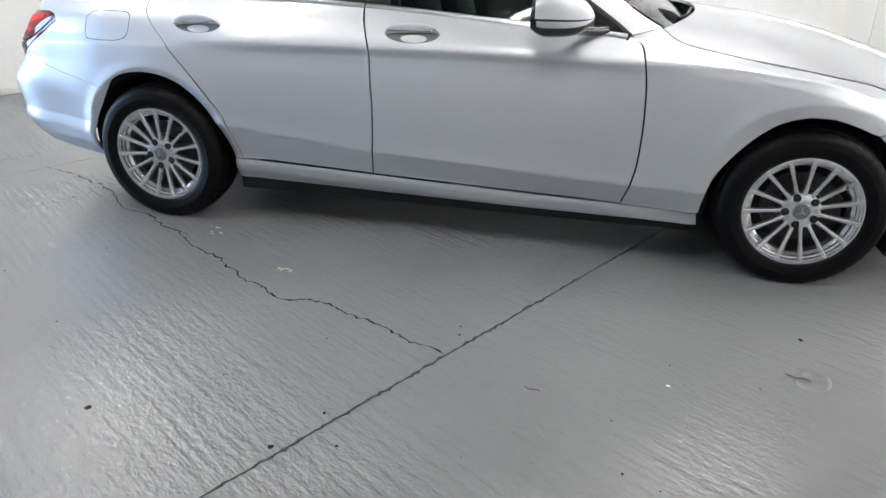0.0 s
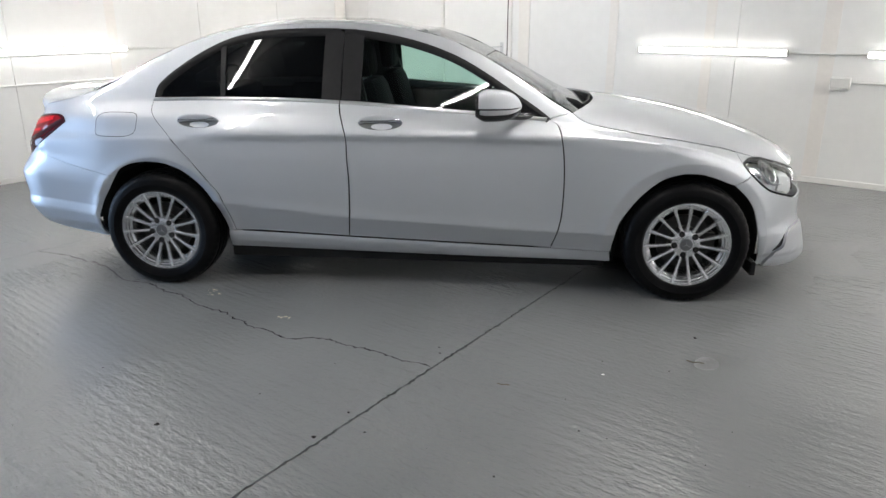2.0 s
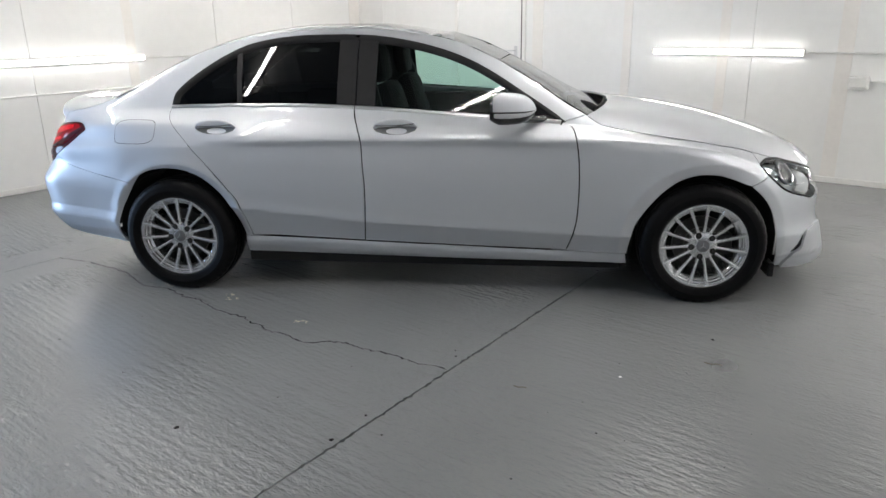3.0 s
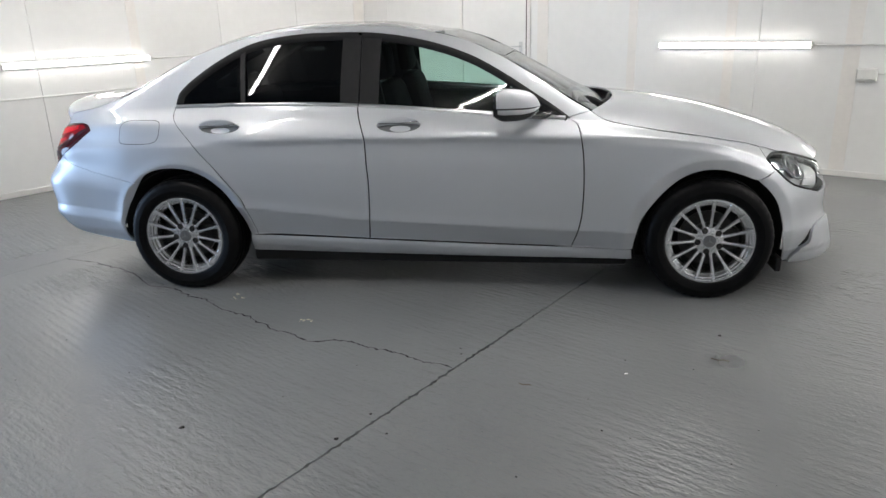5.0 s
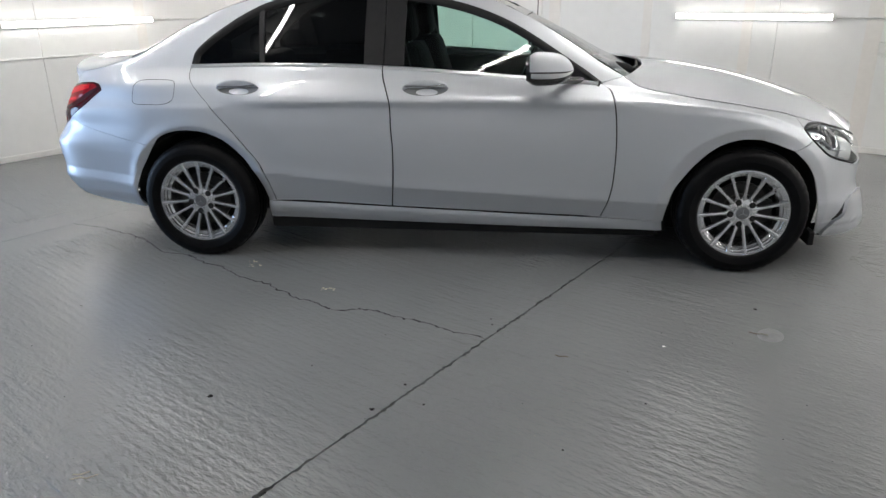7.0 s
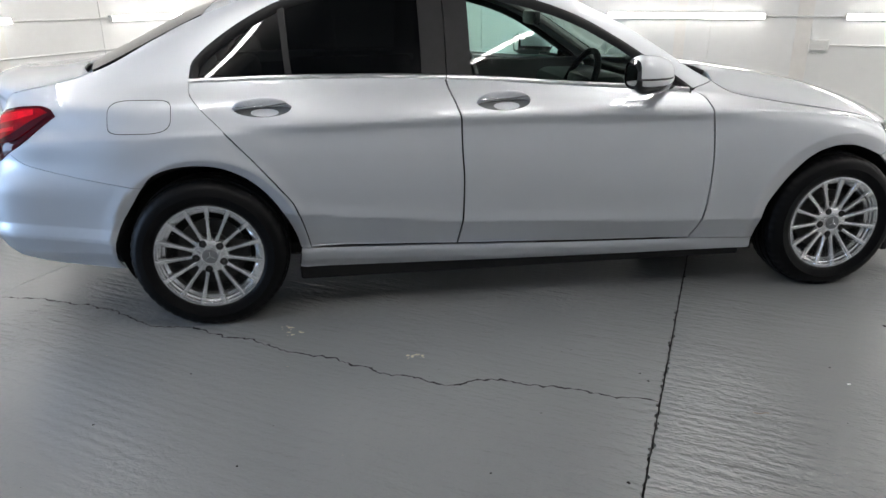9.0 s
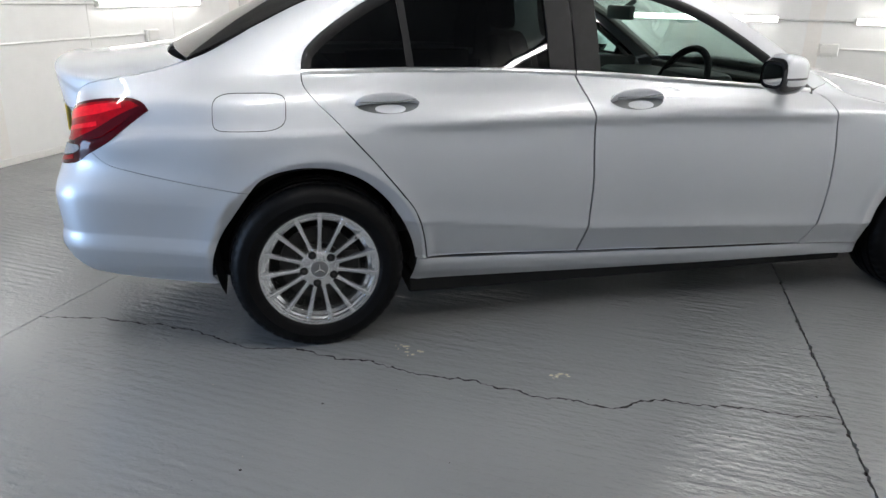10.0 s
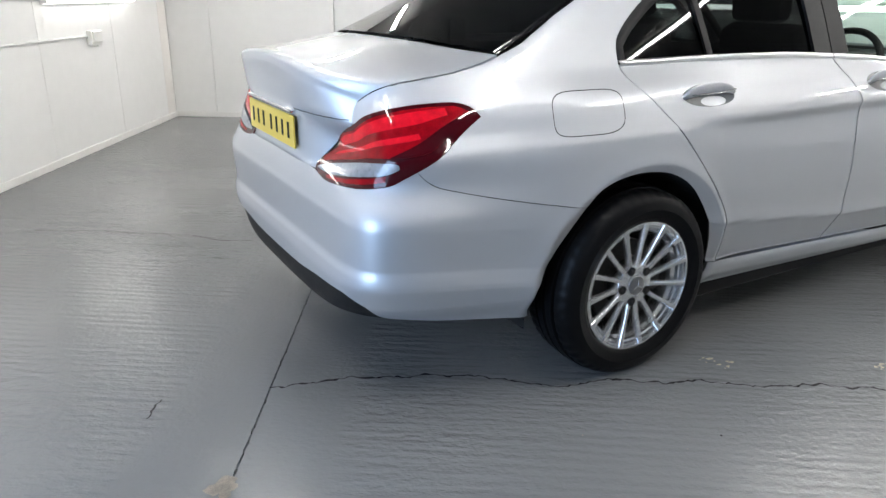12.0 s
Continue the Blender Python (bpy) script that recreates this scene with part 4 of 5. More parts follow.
EDGE = ((-.462, 1.044), (-.541, 1.023), (-.673, 1.0), (-.846, .983), (-1.0, .969), (-1.1, .958), (-1.2, .945), (-1.30, .931), (-1.45, .910), (-1.73, .849), (-2.0, .803), (-2.05, .748), (-2.03, .705), (-2.02, .692))
boot_rows = []
for e, cx, cz in zip(EDGE, (-.52, -.60, -.71, -.81, -.885, -.917, -.932, -.944, -.942, -.928, -.921, -.921, -.924, -.920), (1.066, 1.057, 1.043, 1.032, 1.027, 1.028, 1.027, 1.018, .996, .93, .86, .76, .72, .704)):
    ex, ey, ez = skin(*e)[0]
    boot_rows.append((cx, cz, ex, -ey - .003, ez))
boot = part("boot_lid", to_mesh("boot_lid", [loft(boot_rows, 4.2, 2.3, 65, 110)]), SILVER, car, "silver painted boot lid with a lip, shut")


def on_boot(f, v):
    """A point of the boot lid: f from its front edge to its foot, v from -1 to 1 across."""
    r = np.array(boot_rows, float)
    q = [float(pchip(np.linspace(0, 1, len(r))[None], r[None, :, k], np.array([f]))[0]) for k in range(5)]
    a = abs(v)
    return Vector((q[0] + (q[2] - q[0]) * a ** 4.2, q[3] * v, q[1] + (q[4] - q[1]) * a ** 2.3))


for s in (1, -1):
    line = []
    for v in np.linspace(.50, .985, 14):
        f = min(np.linspace(.66, .9, 80), key=lambda f: abs(on_boot(f, v).z - (.868 - .008 * v)))
        line.append(on_boot(f, s * v))
    part("shut_line", rod(line, .0016, 5), BLACK, boot)
roof_rows = [edge_row(x, x + dx, float(Z_TOP(x)[0]) + c, .001, -.004) for x, dx, c in ((1.40, .05, .004), (1.2, .03, .016), (1.0, .02, .027), (.7, 0, .036), (.4, 0, .044), (.2, 0, .052), (.03, .02, .062))]
part("roof", to_mesh("roof", [loft(roof_rows, 2.0, 2.2, 41, 50)]), SILVER, car, "silver painted roof")
screen_rows = [edge_row(x, cx, cz, 0, -.012) for x, cx, cz in ((2.225, 2.42, .925), (2.05, 2.22, 1.015), (1.85, 1.96, 1.152), (1.65, 1.72, 1.262), (1.5, 1.56, 1.338), (1.405, 1.452, 1.380))]
windscreen = part("windscreen", to_mesh("windscreen", [loft(screen_rows, 3.4, 3.6, 49, 30, rim=None)]), SCREEN, car, "clear curved windscreen")
back_rows = [edge_row(.025, .045, 1.326, 0, -.010), edge_row(-.10, -.10, 1.275, 0, -.012), edge_row(-.22, -.25, 1.205, 0, -.014), edge_row(-.33, -.39, 1.135, 0, -.016), edge_row(-.42, -.515, 1.075, -.004, -.02)]
rear_screen = part("rear_window", to_mesh("rear_window", [loft(back_rows, 2.0, 2.2, 33, 30, rim=None)]), PRIVACY, car, "dark tinted rear window")
windscreen.visible_shadow = False
for rows, name in ((screen_rows, "screen_edge"), (back_rows, "screen_edge")):
    host = windscreen if rows is screen_rows else rear_screen
    for s in (1, -1):
        pts = [(r[2], -s * (r[3] - .012), r[4] - .008) for r in rows]
        part(name, rod(pts, .011, 6), GLOSS_BLACK, host, "", True)
# cowl and wiper
cowl = part("cowl", box((2.20, -.58, .86), (2.40, .58, .925), .01), BLACK, car, "black plastic cowl below the windscreen")
part("wiper", rod([(2.30, -.46, .972), (2.36, -.2, .966), (2.40, .12, .965)], .008, 6), BLACK, car, "black wiper arm", True)
part("cowl_end", rod([(2.195, -.40, .985), (2.225, -.43, .992), (2.265, -.47, .985), (2.30, -.50, .966)], .020, 10), BLACK, car, "black end of the cowl", True)

# ---- windows of the flank ----
z_dlo = table(*[(u, z) for u, z in DLO])


def pane_grid(a, b, lo, hi, n=30, m=10):
    u = np.linspace(a, b, n)
    z0, z1 = Z_BELT(u) + lo, z_dlo(u) - hi
    z1 = np.maximum(z1, z0 + .002)
    v = np.linspace(0, 1, m)[None]
    return np.stack([np.repeat(u[:, None], m, 1), z0[:, None] * (1 - v) + z1[:, None] * v], axis=-1)


def pane_sheet(a, b, lo, hi, n=30, m=12, off=-.010):
    """A pane with an even curve from the belt to the roof rail."""
    g = pane_grid(a, b, lo, hi, n, m)
    u, z = g[..., 0].ravel(), g[..., 1].ravel()
    zb, zt = Z_BELT(u), Z_TOP(u)
    t = (z - zb) / (zt - zb)
    y = Y_BELT(u) + (Y_TOP(u) - Y_BELT(u)) * (.76 * t + .20 * t * t) + off - .004
    pos = np.stack([u, -y, z], axis=1).reshape(n, m, 3)
    nn = np.cross(np.gradient(pos, axis=0), np.gradient(pos, axis=1))
    nn /= np.linalg.norm(nn, axis=-1, keepdims=True)
    return sheet(pos, nn)


rd, fd = doors["rear_door"], doors["front_door"]
panes = both("window", [pane_sheet(-.018, .3565, .008, .016)], PRIVACY, rd, "dark tinted quarter light")
panes += both("window", [pane_sheet(.3565, .925, .008, .016)], PRIVACY, rd, "dark tinted rear side window")
panes += both("window", [pane_sheet(1.115, 1.985, .008, .018, 50)], CLEAR, fd, "clear green-tinted front side window")
g = pane_grid(.355, .382, .010, .016, 4)
g[..., 0] -= .085 * (g[..., 1] - 1.035)
both("divider", [skin_sheet(g, off=-.002, rim=.012)], BLACK, rd, "black window divider")
both("pillar_cover", [skin_sheet(pane_grid(.915, 1.0175, .012, .014, 10), off=.000, rim=.012)], BLACK, rd, "black pillar cover")
both("pillar_cover", [skin_sheet(pane_grid(1.0225, 1.125, .012, .014, 10), off=.000, rim=.012)], BLACK, fd, "black pillar cover")
both("pillar_core", [skin_sheet(pane_grid(.93, 1.11, .004, .006, 8), off=-.035, rim=None)], LINER, car, "dark inner pillar between the doors")
both("corner_cover", [skin_sheet(pane_grid(1.965, 2.105, .004, .008, 12), off=.002, rim=.012)], GLOSS_BLACK, fd, "black triangular cover at the mirror's foot")
dl = curve(DLO, 120)
k_mid = int(np.argmin(np.abs(dl[:, 0] - 1.02)))
for host, c in ((rd, dl[:k_mid]), (fd, dl[k_mid:])):
    both("window_frame", [moulding([tuple(p) for p in c[::3]] + [tuple(c[-1])], [(.001, -.006), (.0, .002), (-.012, .003), (-.026, .001), (-.034, -.012)], 70)], BLACK, host, "black window surround")
for host, a, b in ((rd, -.028, 1.0150), (fd, 1.0195, 2.10)):
    both("belt_strip", [moulding(line_z(Z_BELT, a, b, 16, .006), [(-.011, -.002), (-.010, .0045), (0, .006), (.006, .0045), (.009, -.004)], 60)], SATIN, host, "polished bright strip along the window line")
for p in panes:
    p.visible_shadow = True

# door handles: a bowed bar over a flat grey ellipse for the shaded cup
def handle(u0, z0):
    n, m = 32, 18
    s = np.linspace(-1, 1, n)
    half = .116
    cu = u0 + half * s
    dome = np.sqrt(np.maximum(1 - s * s, 0))
    top, foot = z0 + .033 * dome, z0 - .007 * np.minimum(1, 3 * dome) + .004 * s
    cz, w = .5 * (top + foot), np.maximum(.5 * (top - foot), .0015)
    out = .024 * np.maximum(1 - np.abs(s) ** 4, 0) ** .6 + .003
    a = np.linspace(0, 2 * math.pi, m)
    U = np.repeat(cu[:, None], m, 1)
    Z = cz[:, None] + w[:, None] * np.sin(a)[None]
    base, nor = skin(np.repeat(cu, 1), cz), skin_normal(cu, cz)
    pos = base[:, None, :] + nor[:, None, :] * (out[:, None, None] - .006 + .010 * np.cos(a)[None, :, None]) + np.array([0, 0, 1.0]) * (w[:, None] * np.sin(a)[None])[..., None]
    nn = np.cross(np.gradient(pos, axis=0), np.gradient(pos, axis=1))
    nn /= np.maximum(np.linalg.norm(nn, axis=-1, keepdims=True), 1e-9)
    if nn[n // 2, 0] @ nor[n // 2] < 0:
        return sheet(pos, -nn, None, True)
    return sheet(pos, nn)


def cup(u0, z0, a, b, off, mat_dish=.0):
    r, t = np.linspace(0.02, 1, 8), np.linspace(0, 2 * math.pi, 40)
    g = np.stack([u0 + a * r[:, None] * np.cos(t)[None], z0 + b * r[:, None] * np.sin(t)[None]], axis=-1)
    n = skin_normal(g[..., 0].ravel(), g[..., 1].ravel()).reshape(*g.shape[:2], 3)
    p = skin(g[..., 0].ravel(), g[..., 1].ravel()).reshape(*g.shape[:2], 3)
    # Normals lean inward, so the flat ellipse shades like a hollow.
    dish = n.copy()
    rad = np.stack([np.cos(t)[None] * r[:, None] * mat_dish, 0 * r[:, None] * t[None], np.sin(t)[None] * r[:, None] * mat_dish], axis=-1)
    dish = dish - rad
    dish /= np.linalg.norm(dish, axis=-1, keepdims=True)
    return sheet(p + n * off, dish)


for host, u0, z0 in ((rd, .263, .913), (fd, 1.245, .915)):
    both("handle_cup", [cup(u0, z0, .114, .033, .0012, .5)], CUP_SHADE, host, "flat grey ellipse for the shaded cup behind the handle")
    both("finger_plate", [cup(u0 + .010, z0 - .017, .055, .0145, .0024, .3)], SILVER, host, "pale finger plate under the handle")
    both("handle", [handle(u0, z0)], SILVER, host, "silver painted pull handle")
    both("handle_trim", [moulding([(u0 - .100, z0 - .003), (u0, z0 - .003), (u0 + .100, z0 + .004)], [(-.002, .0225), (0, .0305), (.002, .0235)], 20)], CHROME, host, "bright insert on the handle")

# fuel flap: a thin shut line round a flush lid
loop_pts = []
for k in range(49):
    t = 2 * math.pi * k / 48
    c, s = math.cos(t), math.sin(t)
    loop_pts.append((-.226 + .135 * math.copysign(abs(c) ** .45, c) + .012 * s, .886 + .0625 * math.copysign(abs(s) ** .5, s) + .004 * c))
lp = np.array(loop_pts)
nrm = skin_normal(lp[:, 0], lp[:, 1])
inner = np.stack([-.226 + (lp[:, 0] + .226) * .980, .886 + (lp[:, 1] - .886) * .960], axis=1)
pos = np.stack([skin(lp[:, 0], lp[:, 1]) + nrm * .0008, skin(inner[:, 0], inner[:, 1]) + nrm * .0008], axis=1)
part("fuel_flap", to_mesh("fuel_flap", [sheet(pos, np.repeat(nrm[:, None], 2, 1))]), BLACK, car, "thin shut line of the fuel flap")

# ---- lamps ----
g = coons(TAIL_LOW, TAIL_TOP, [(-2.02, .688), (-2.02, .690)], [(-.650, .887), (-.650, .888)], 70, 24)
tails = both("tail_lamp", [skin_sheet(g, off=.003, rim=.02)], RED_DARK, car, "dark red edge of the tail lamp")
g = coons([(-1.99, .722), (-1.84, .745), (-1.577, .772), (-1.2, .784), (-1.0, .796), (-.85, .832), (-.70, .887)], [(-2.01, .735), (-2.02, .785), (-1.70, .838), (-1.46, .868), (-1.105, .897), (-.87, .910), (-.753, .913), (-.70, .900)], [(-1.99, .722), (-2.01, .735)], [(-.70, .887), (-.70, .900)], 50, 16)
both("red_lens", [skin_sheet(g, off=.006, rim=.004)], RED, tails, "glossy red lens")
both("light_bar", [skin_sheet(g[3:46, 10:15], off=.0068, rim=.001)], RED_BRIGHT, tails, "brighter red band along the top of the lens")
both("light_bar", [skin_sheet(g[2:38, 5:8], off=.0068, rim=.001)], RED_BRIGHT, tails, "brighter red bar low in the lens")
w = coons([(-1.33, .778), (-1.0, .796), (-.85, .832), (-.69, .887)], [(-1.33, .782), (-1.02, .822), (-.85, .862), (-.69, .899)], [(-1.33, .778), (-1.33, .782)], [(-.69, .887), (-.69, .901)], 30, 8)
both("dark_wedge", [skin_sheet(w, off=.0070, rim=.001)], RED_DARK, tails, "dark red wedge at the lens's lower edge")
g = coons([(-1.985, .697), (-1.88, .696), (-1.73, .702), (-1.42, .723), (-1.236, .740), (-1.19, .755)], [(-1.985, .703), (-1.843, .731), (-1.577, .758), (-1.258, .768), (-1.20, .762), (-1.19, .757)], [(-1.985, .697), (-1.985, .703)], [(-1.19, .755), (-1.19, .757)], 30, 8)
both("clear_strip", [skin_sheet(g, off=.007, rim=.004)], WHITE_LENS, tails, "ribbed clear strip")
g = coons([(-1.88, .683), (-1.70, .687), (-1.40, .700), (-1.22, .716)], [(-1.88, .691), (-1.73, .696), (-1.42, .716), (-1.25, .732)], [(-1.88, .683), (-1.88, .691)], [(-1.22, .716), (-1.25, .732)], 24, 4)
both("lower_lens", [skin_sheet(g, off=.005, rim=.003)], RED, tails, "red lower lens")
H_TOP = [(3.167, .722), (3.24, .731), (3.315, .726), (3.45, .697), (3.56, .672), (3.66, .645)]
H_LOW = [(3.165, .718), (3.204, .668), (3.317, .582), (3.48, .538), (3.57, .522), (3.62, .53)]
g = coons(H_LOW, H_TOP, [(3.165, .718), (3.165, .722)], [(3.62, .53), (3.68, .59), (3.66, .645)], 50, 24)
heads = both("head_lamp", [skin_sheet(g, off=-.040, rim=None)], SATIN, car, "bright housing of the head lamp")
both("lens", [skin_sheet(g, off=.002, rim=None)], LENS, heads, "clear head lamp lens")
both("reflector", [skin_sheet(g[3:15, 5:19], off=-.022, rim=.02)], CHROME, heads, "bright side reflector")
both("reflector", [skin_sheet(g[30:46, 3:18], off=-.026, rim=.02)], SATIN, heads, "bright reflector")
both("projector", [cup(3.365, .664, .050, .046, -.014, .9)], GLOSS_BLACK, heads, "dark projector lens")
ring = [(3.365 + .056 * math.cos(k * math.pi / 12), .664 + .051 * math.sin(k * math.pi / 12)) for k in range(25)]
both("bezel", [moulding(ring, [(-.006, -.022), (-.003, -.008), (.003, -.008), (.007, -.024)], 60)], CHROME, heads, "bright ring round the projector")
# Pale strips draw the diagonal highlights in the lamp's rear half.
both("highlight_strip", [moulding([(3.20, .708), (3.25, .700), (3.29, .676), (3.32, .636), (3.37, .604), (3.44, .598)], [(-.004, -.012), (0, -.004), (.004, -.012)], 40)], WHITE_LENS, heads, "pale curved strip for the bright streak in the lamp")
both("highlight_strip", [moulding([(3.21, .668), (3.26, .664), (3.31, .660)], [(-.004, -.012), (0, -.004), (.004, -.012)], 20)], WHITE_LENS, heads, "pale strip for a highlight in the lamp")
both("lamp_edge", [moulding([(3.165, .72)] + H_TOP[1:], [(-.006, 0), (-.004, .004), (.003, .004), (.004, 0)], 40)], BLACK, heads, "black edge of the lamp")
both("lamp_edge", [moulding([(3.165, .72)] + H_LOW[1:], [(-.005, 0), (-.002, .004), (.004, .004), (.006, 0)], 40)], BLACK, heads, "black edge of the lamp")

# ---- number plate and trim on the boot lid ----
plate = part("number_plate", box((-.929, -.242, .737), (-.923, .242, .842), .002), PLATE, car, "yellow number plate, its characters blanked to dark bars")
for y in (-.19, -.13, -.07, -.01, .075, .135, .195):
    part("bar", box((-.9302, y - .009, .764), (-.9292, y + .009, .816)), CABIN, plate)
part("boot_trim", box((-.934, -.235, .850), (-.914, .235, .861), .003), CHROME, boot, "bright strip over the number plate")

# ---- door mirrors ----
def mirror_shell(a0, a1, grow=0.0, t0=0.0, t1=1.0):
    """A band of the mirror housing between two angles round the x axis."""
    n, m = 26, 30
    t = np.linspace(t0, t1, n)
    a = np.linspace(a0, a1, m)
    x = 1.745 + .225 * t
    sy = (.068 + grow) * (1 - .97 * t ** 4.2) ** .7
    sz = (.077 + grow) * (1 - .97 * t ** 5.0) ** .7 * (.66 + .34 * np.sin(np.pi / 2 * np.minimum(1, t / .24)))
    cy, cz = -.966 + .085 * t ** 1.25, 1.021 - .010 * t ** 2
    ca, sa = np.cos(a), np.sin(a)
    e = .62
    py = np.sign(ca) * np.abs(ca) ** e
    pz = np.sign(sa) * np.abs(sa) ** e
    pos = np.stack([np.repeat(x[:, None], m, 1), cy[:, None] + sy[:, None] * py[None], cz[:, None] + sz[:, None] * pz[None]], axis=-1)
    nn = np.cross(np.gradient(pos, axis=0), np.gradient(pos, axis=1))
    nn /= np.maximum(np.linalg.norm(nn, axis=-1, keepdims=True), 1e-9)
    return sheet(pos, nn)


lower = both("door_mirror", [mirror_shell(0, math.radians(360))], GLOSS_BLACK, car, "black shell of the door mirror")
both("cap", [mirror_shell(math.radians(-1), math.radians(181.2), .002, .07)], SILVER, lower, "silver painted mirror cap")
both("repeater", [mirror_shell(math.radians(184), math.radians(198), .003, .10)], SATIN, lower, "clear indicator strip")
for s, host in ((1, lower[0]), (-1, lower[1])):
    bm = bmesh.new()
    rim = [(math.copysign(abs(math.cos(t)) ** .62, math.cos(t)), math.copysign(abs(math.sin(t)) ** .62, math.sin(t))) for t in np.linspace(0, 2 * math.pi, 40, endpoint=False)]
    bm.faces.new([bm.verts.new((1.752, s * (-.966 + .064 * p), 1.021 + .047 * q)) for p, q in rim])
    part("back", bm, BLACK, host, "black rim of the mirror")
    bm = bmesh.new()
    bm.faces.new([bm.verts.new((1.748, s * (-.966 + .055 * p), 1.022 + .040 * q)) for p, q in rim])
    part("mirror_glass", bm, MIRROR, host, "mirror glass")
    part("arm", rod([(1.86, s * -.93, .972), (1.90, s * -.86, .960), (1.97, s * -.79, .950), (2.02, s * -.76, .950)], .020, 10), GLOSS_BLACK, host, "black mirror arm", True)

# ---- wheels ----
def tyre_mesh():
    rim_r, tread = .221, .326
    prof = [(rim_r, -.012), (.226, .0), (.238, .008), (.262, .0125), (.264, .0135), (.267, .0125), (.285, .010), (.298, .003), (.308, -.006), (.3145, -.016), (.3195, -.028), (.3205, -.046), (.312, -.048), (.312, -.056), (tread - .002, -.058), (tread, -.085), (.317, -.087), (.317, -.097),
            (tread, -.099), (tread, -.125), (.317, -.127), (.317, -.137), (tread - .002, -.139), (.3205, -.166), (.3195, -.184), (.308, -.204), (.285, -.218), (.255, -.220), (rim_r, -.205)]
    bm = bmesh.new()
    steps = 192
    rings = []
    for k in range(steps):
        a = 2 * math.pi * k / steps
        ring = []
        for i, (r, d) in enumerate(prof):
            if 8 <= i <= 11 or 23 <= i <= 25:
                r -= .0035 if k % 4 == 0 else 0
            x, z = r * math.cos(a), r * math.sin(a)
            floor_z = -HUB_Z + .0005
            if z < floor_z:
                d += .35 * (floor_z - z) * (1 if d > -.1 else -1)
                z = floor_z
            ring.append(bm.verts.new((x, -d, z)))
        rings.append(ring)
    for k in range(steps):
        p, q = rings[k], rings[(k + 1) % steps]
        for i in range(len(prof) - 1):
            bm.faces.new((p[i], p[i + 1], q[i + 1], q[i]))
    bmesh.ops.recalc_face_normals(bm, faces=bm.faces)
    return bm


def spoke_mesh():
    """One slim spoke, ridged along its middle, along +x."""
    bm = bmesh.new()
    rows = []
    for s in np.linspace(0, 1, 9):
        r = .060 + (.2165 - .060) * s
        w = .0095 - .0025 * math.sin(math.pi * min(1, s * 1.1)) + .0015 * s
        y = -(-.020 + .020 * s ** 1.2)
        d = .020 - .006 * s
        rows.append([bm.verts.new(p) for p in ((r, y + d, -w * 1.1), (r, y + .004, -w), (r, y, -w * .72), (r, y - .0015, 0), (r, y, w * .72), (r, y + .004, w), (r, y + d, w * 1.1))])
    for a, b in zip(rows, rows[1:]):
        for i in range(6):
            bm.faces.new((a[i], a[i + 1], b[i + 1], b[i]))
    bm.faces.new(rows[-1])
    bmesh.ops.recalc_face_normals(bm, faces=bm.faces)
    return bm


def build_wheel():
    """Local: y = 0 in the plane of the rim's outer flange, outward is -y."""
    rim = part("wheel", lathe([(.2225, .012), (.2235, .004), (.2225, 0), (.2165, -.0005), (.2150, .011), (.2115, .012), (.2100, .004), (.2055, .004), (.2040, .018), (.198, .020), (.196, .030), (.184, .038), (.178, .06), (.176, .17), (.19, .175)], 96), ALLOY, car, "silver alloy wheel with fifteen slim spokes", True)
    tyre = part("tyre", tyre_mesh(), RUBBER, rim, "black rubber tyre", True)
    first = None
    for k in range(15):
        a = radians(88 + 24 * k)
        if first is None:
            first = part("spoke", spoke_mesh(), ALLOY, rim, "", True)
            ob = first
        else:
            ob = part("spoke", first.data, None, rim)
        ob.matrix_local = Matrix.Rotation(-a, 4, "Y")
    hub = part("hub", lathe([(0, .013), (.0345, .013), (.0355, .019), (.0415, .019), (.0425, .0165), (.064, .0185), (.072, .0215), (.0755, .028), (.0755, .055), (0, .055)], 60), ALLOY, rim, "", True)
    part("cap", lathe([(0, .0065), (.012, .007), (.024, .0085), (.0305, .0095), (.033, .0125), (.033, .016)], 40), CAP, rim, "satin hub cap", True)
    for k in range(3):
        a = radians(90 + 120 * k)
        bmm = box((0, .0052, -.0016), (.021, .0085, .0016), .0006)
        ob = part("cap_ray", bmm, CHROME, rim)
        ob.matrix_local = Matrix.Rotation(-a, 4, "Y")
    for k in range(5):
        a = radians(43.5 + 72 * k)
        c = Vector((.0590 * math.cos(a), 0, .0590 * math.sin(a)))
        hole = part("bolt_hole", lathe([(.0152, .0150), (.0146, .0154), (0, .0154)], 20), LINER, rim)
        hole.matrix_local = Matrix.Translation(c)
        b = part("wheel_bolt", lathe([(0, .0130), (.0055, .0130), (.0068, .0140), (.0068, .020)], 6), DISC, rim)
        b.matrix_local = Matrix.Translation(c)
    d = part("brake_disc", lathe([(.05, .065), (.085, .062), (.088, .075), (.143, .075), (.143, .098), (.05, .098)], 48), DISC, rim, "dull steel brake disc", True)
    c = part("caliper", box((.07, .055, -.055), (.155, .12, .055), .012), DISC, rim, "dark brake caliper", True)
    # Added black disc that keeps the gaps between the spokes in shade.
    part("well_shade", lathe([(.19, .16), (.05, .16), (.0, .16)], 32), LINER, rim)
    part("valve", rod([(.186 * math.cos(.72), .02, .186 * math.sin(.72)), (.180 * math.cos(.72), -.004, .180 * math.sin(.72))], .004), BLACK, rim)
    return rim


w0 = build_wheel()
FLANGE_Y = -.886
w0.matrix_basis = pose(0, FLANGE_Y, HUB_Z, 0, 0, 0)
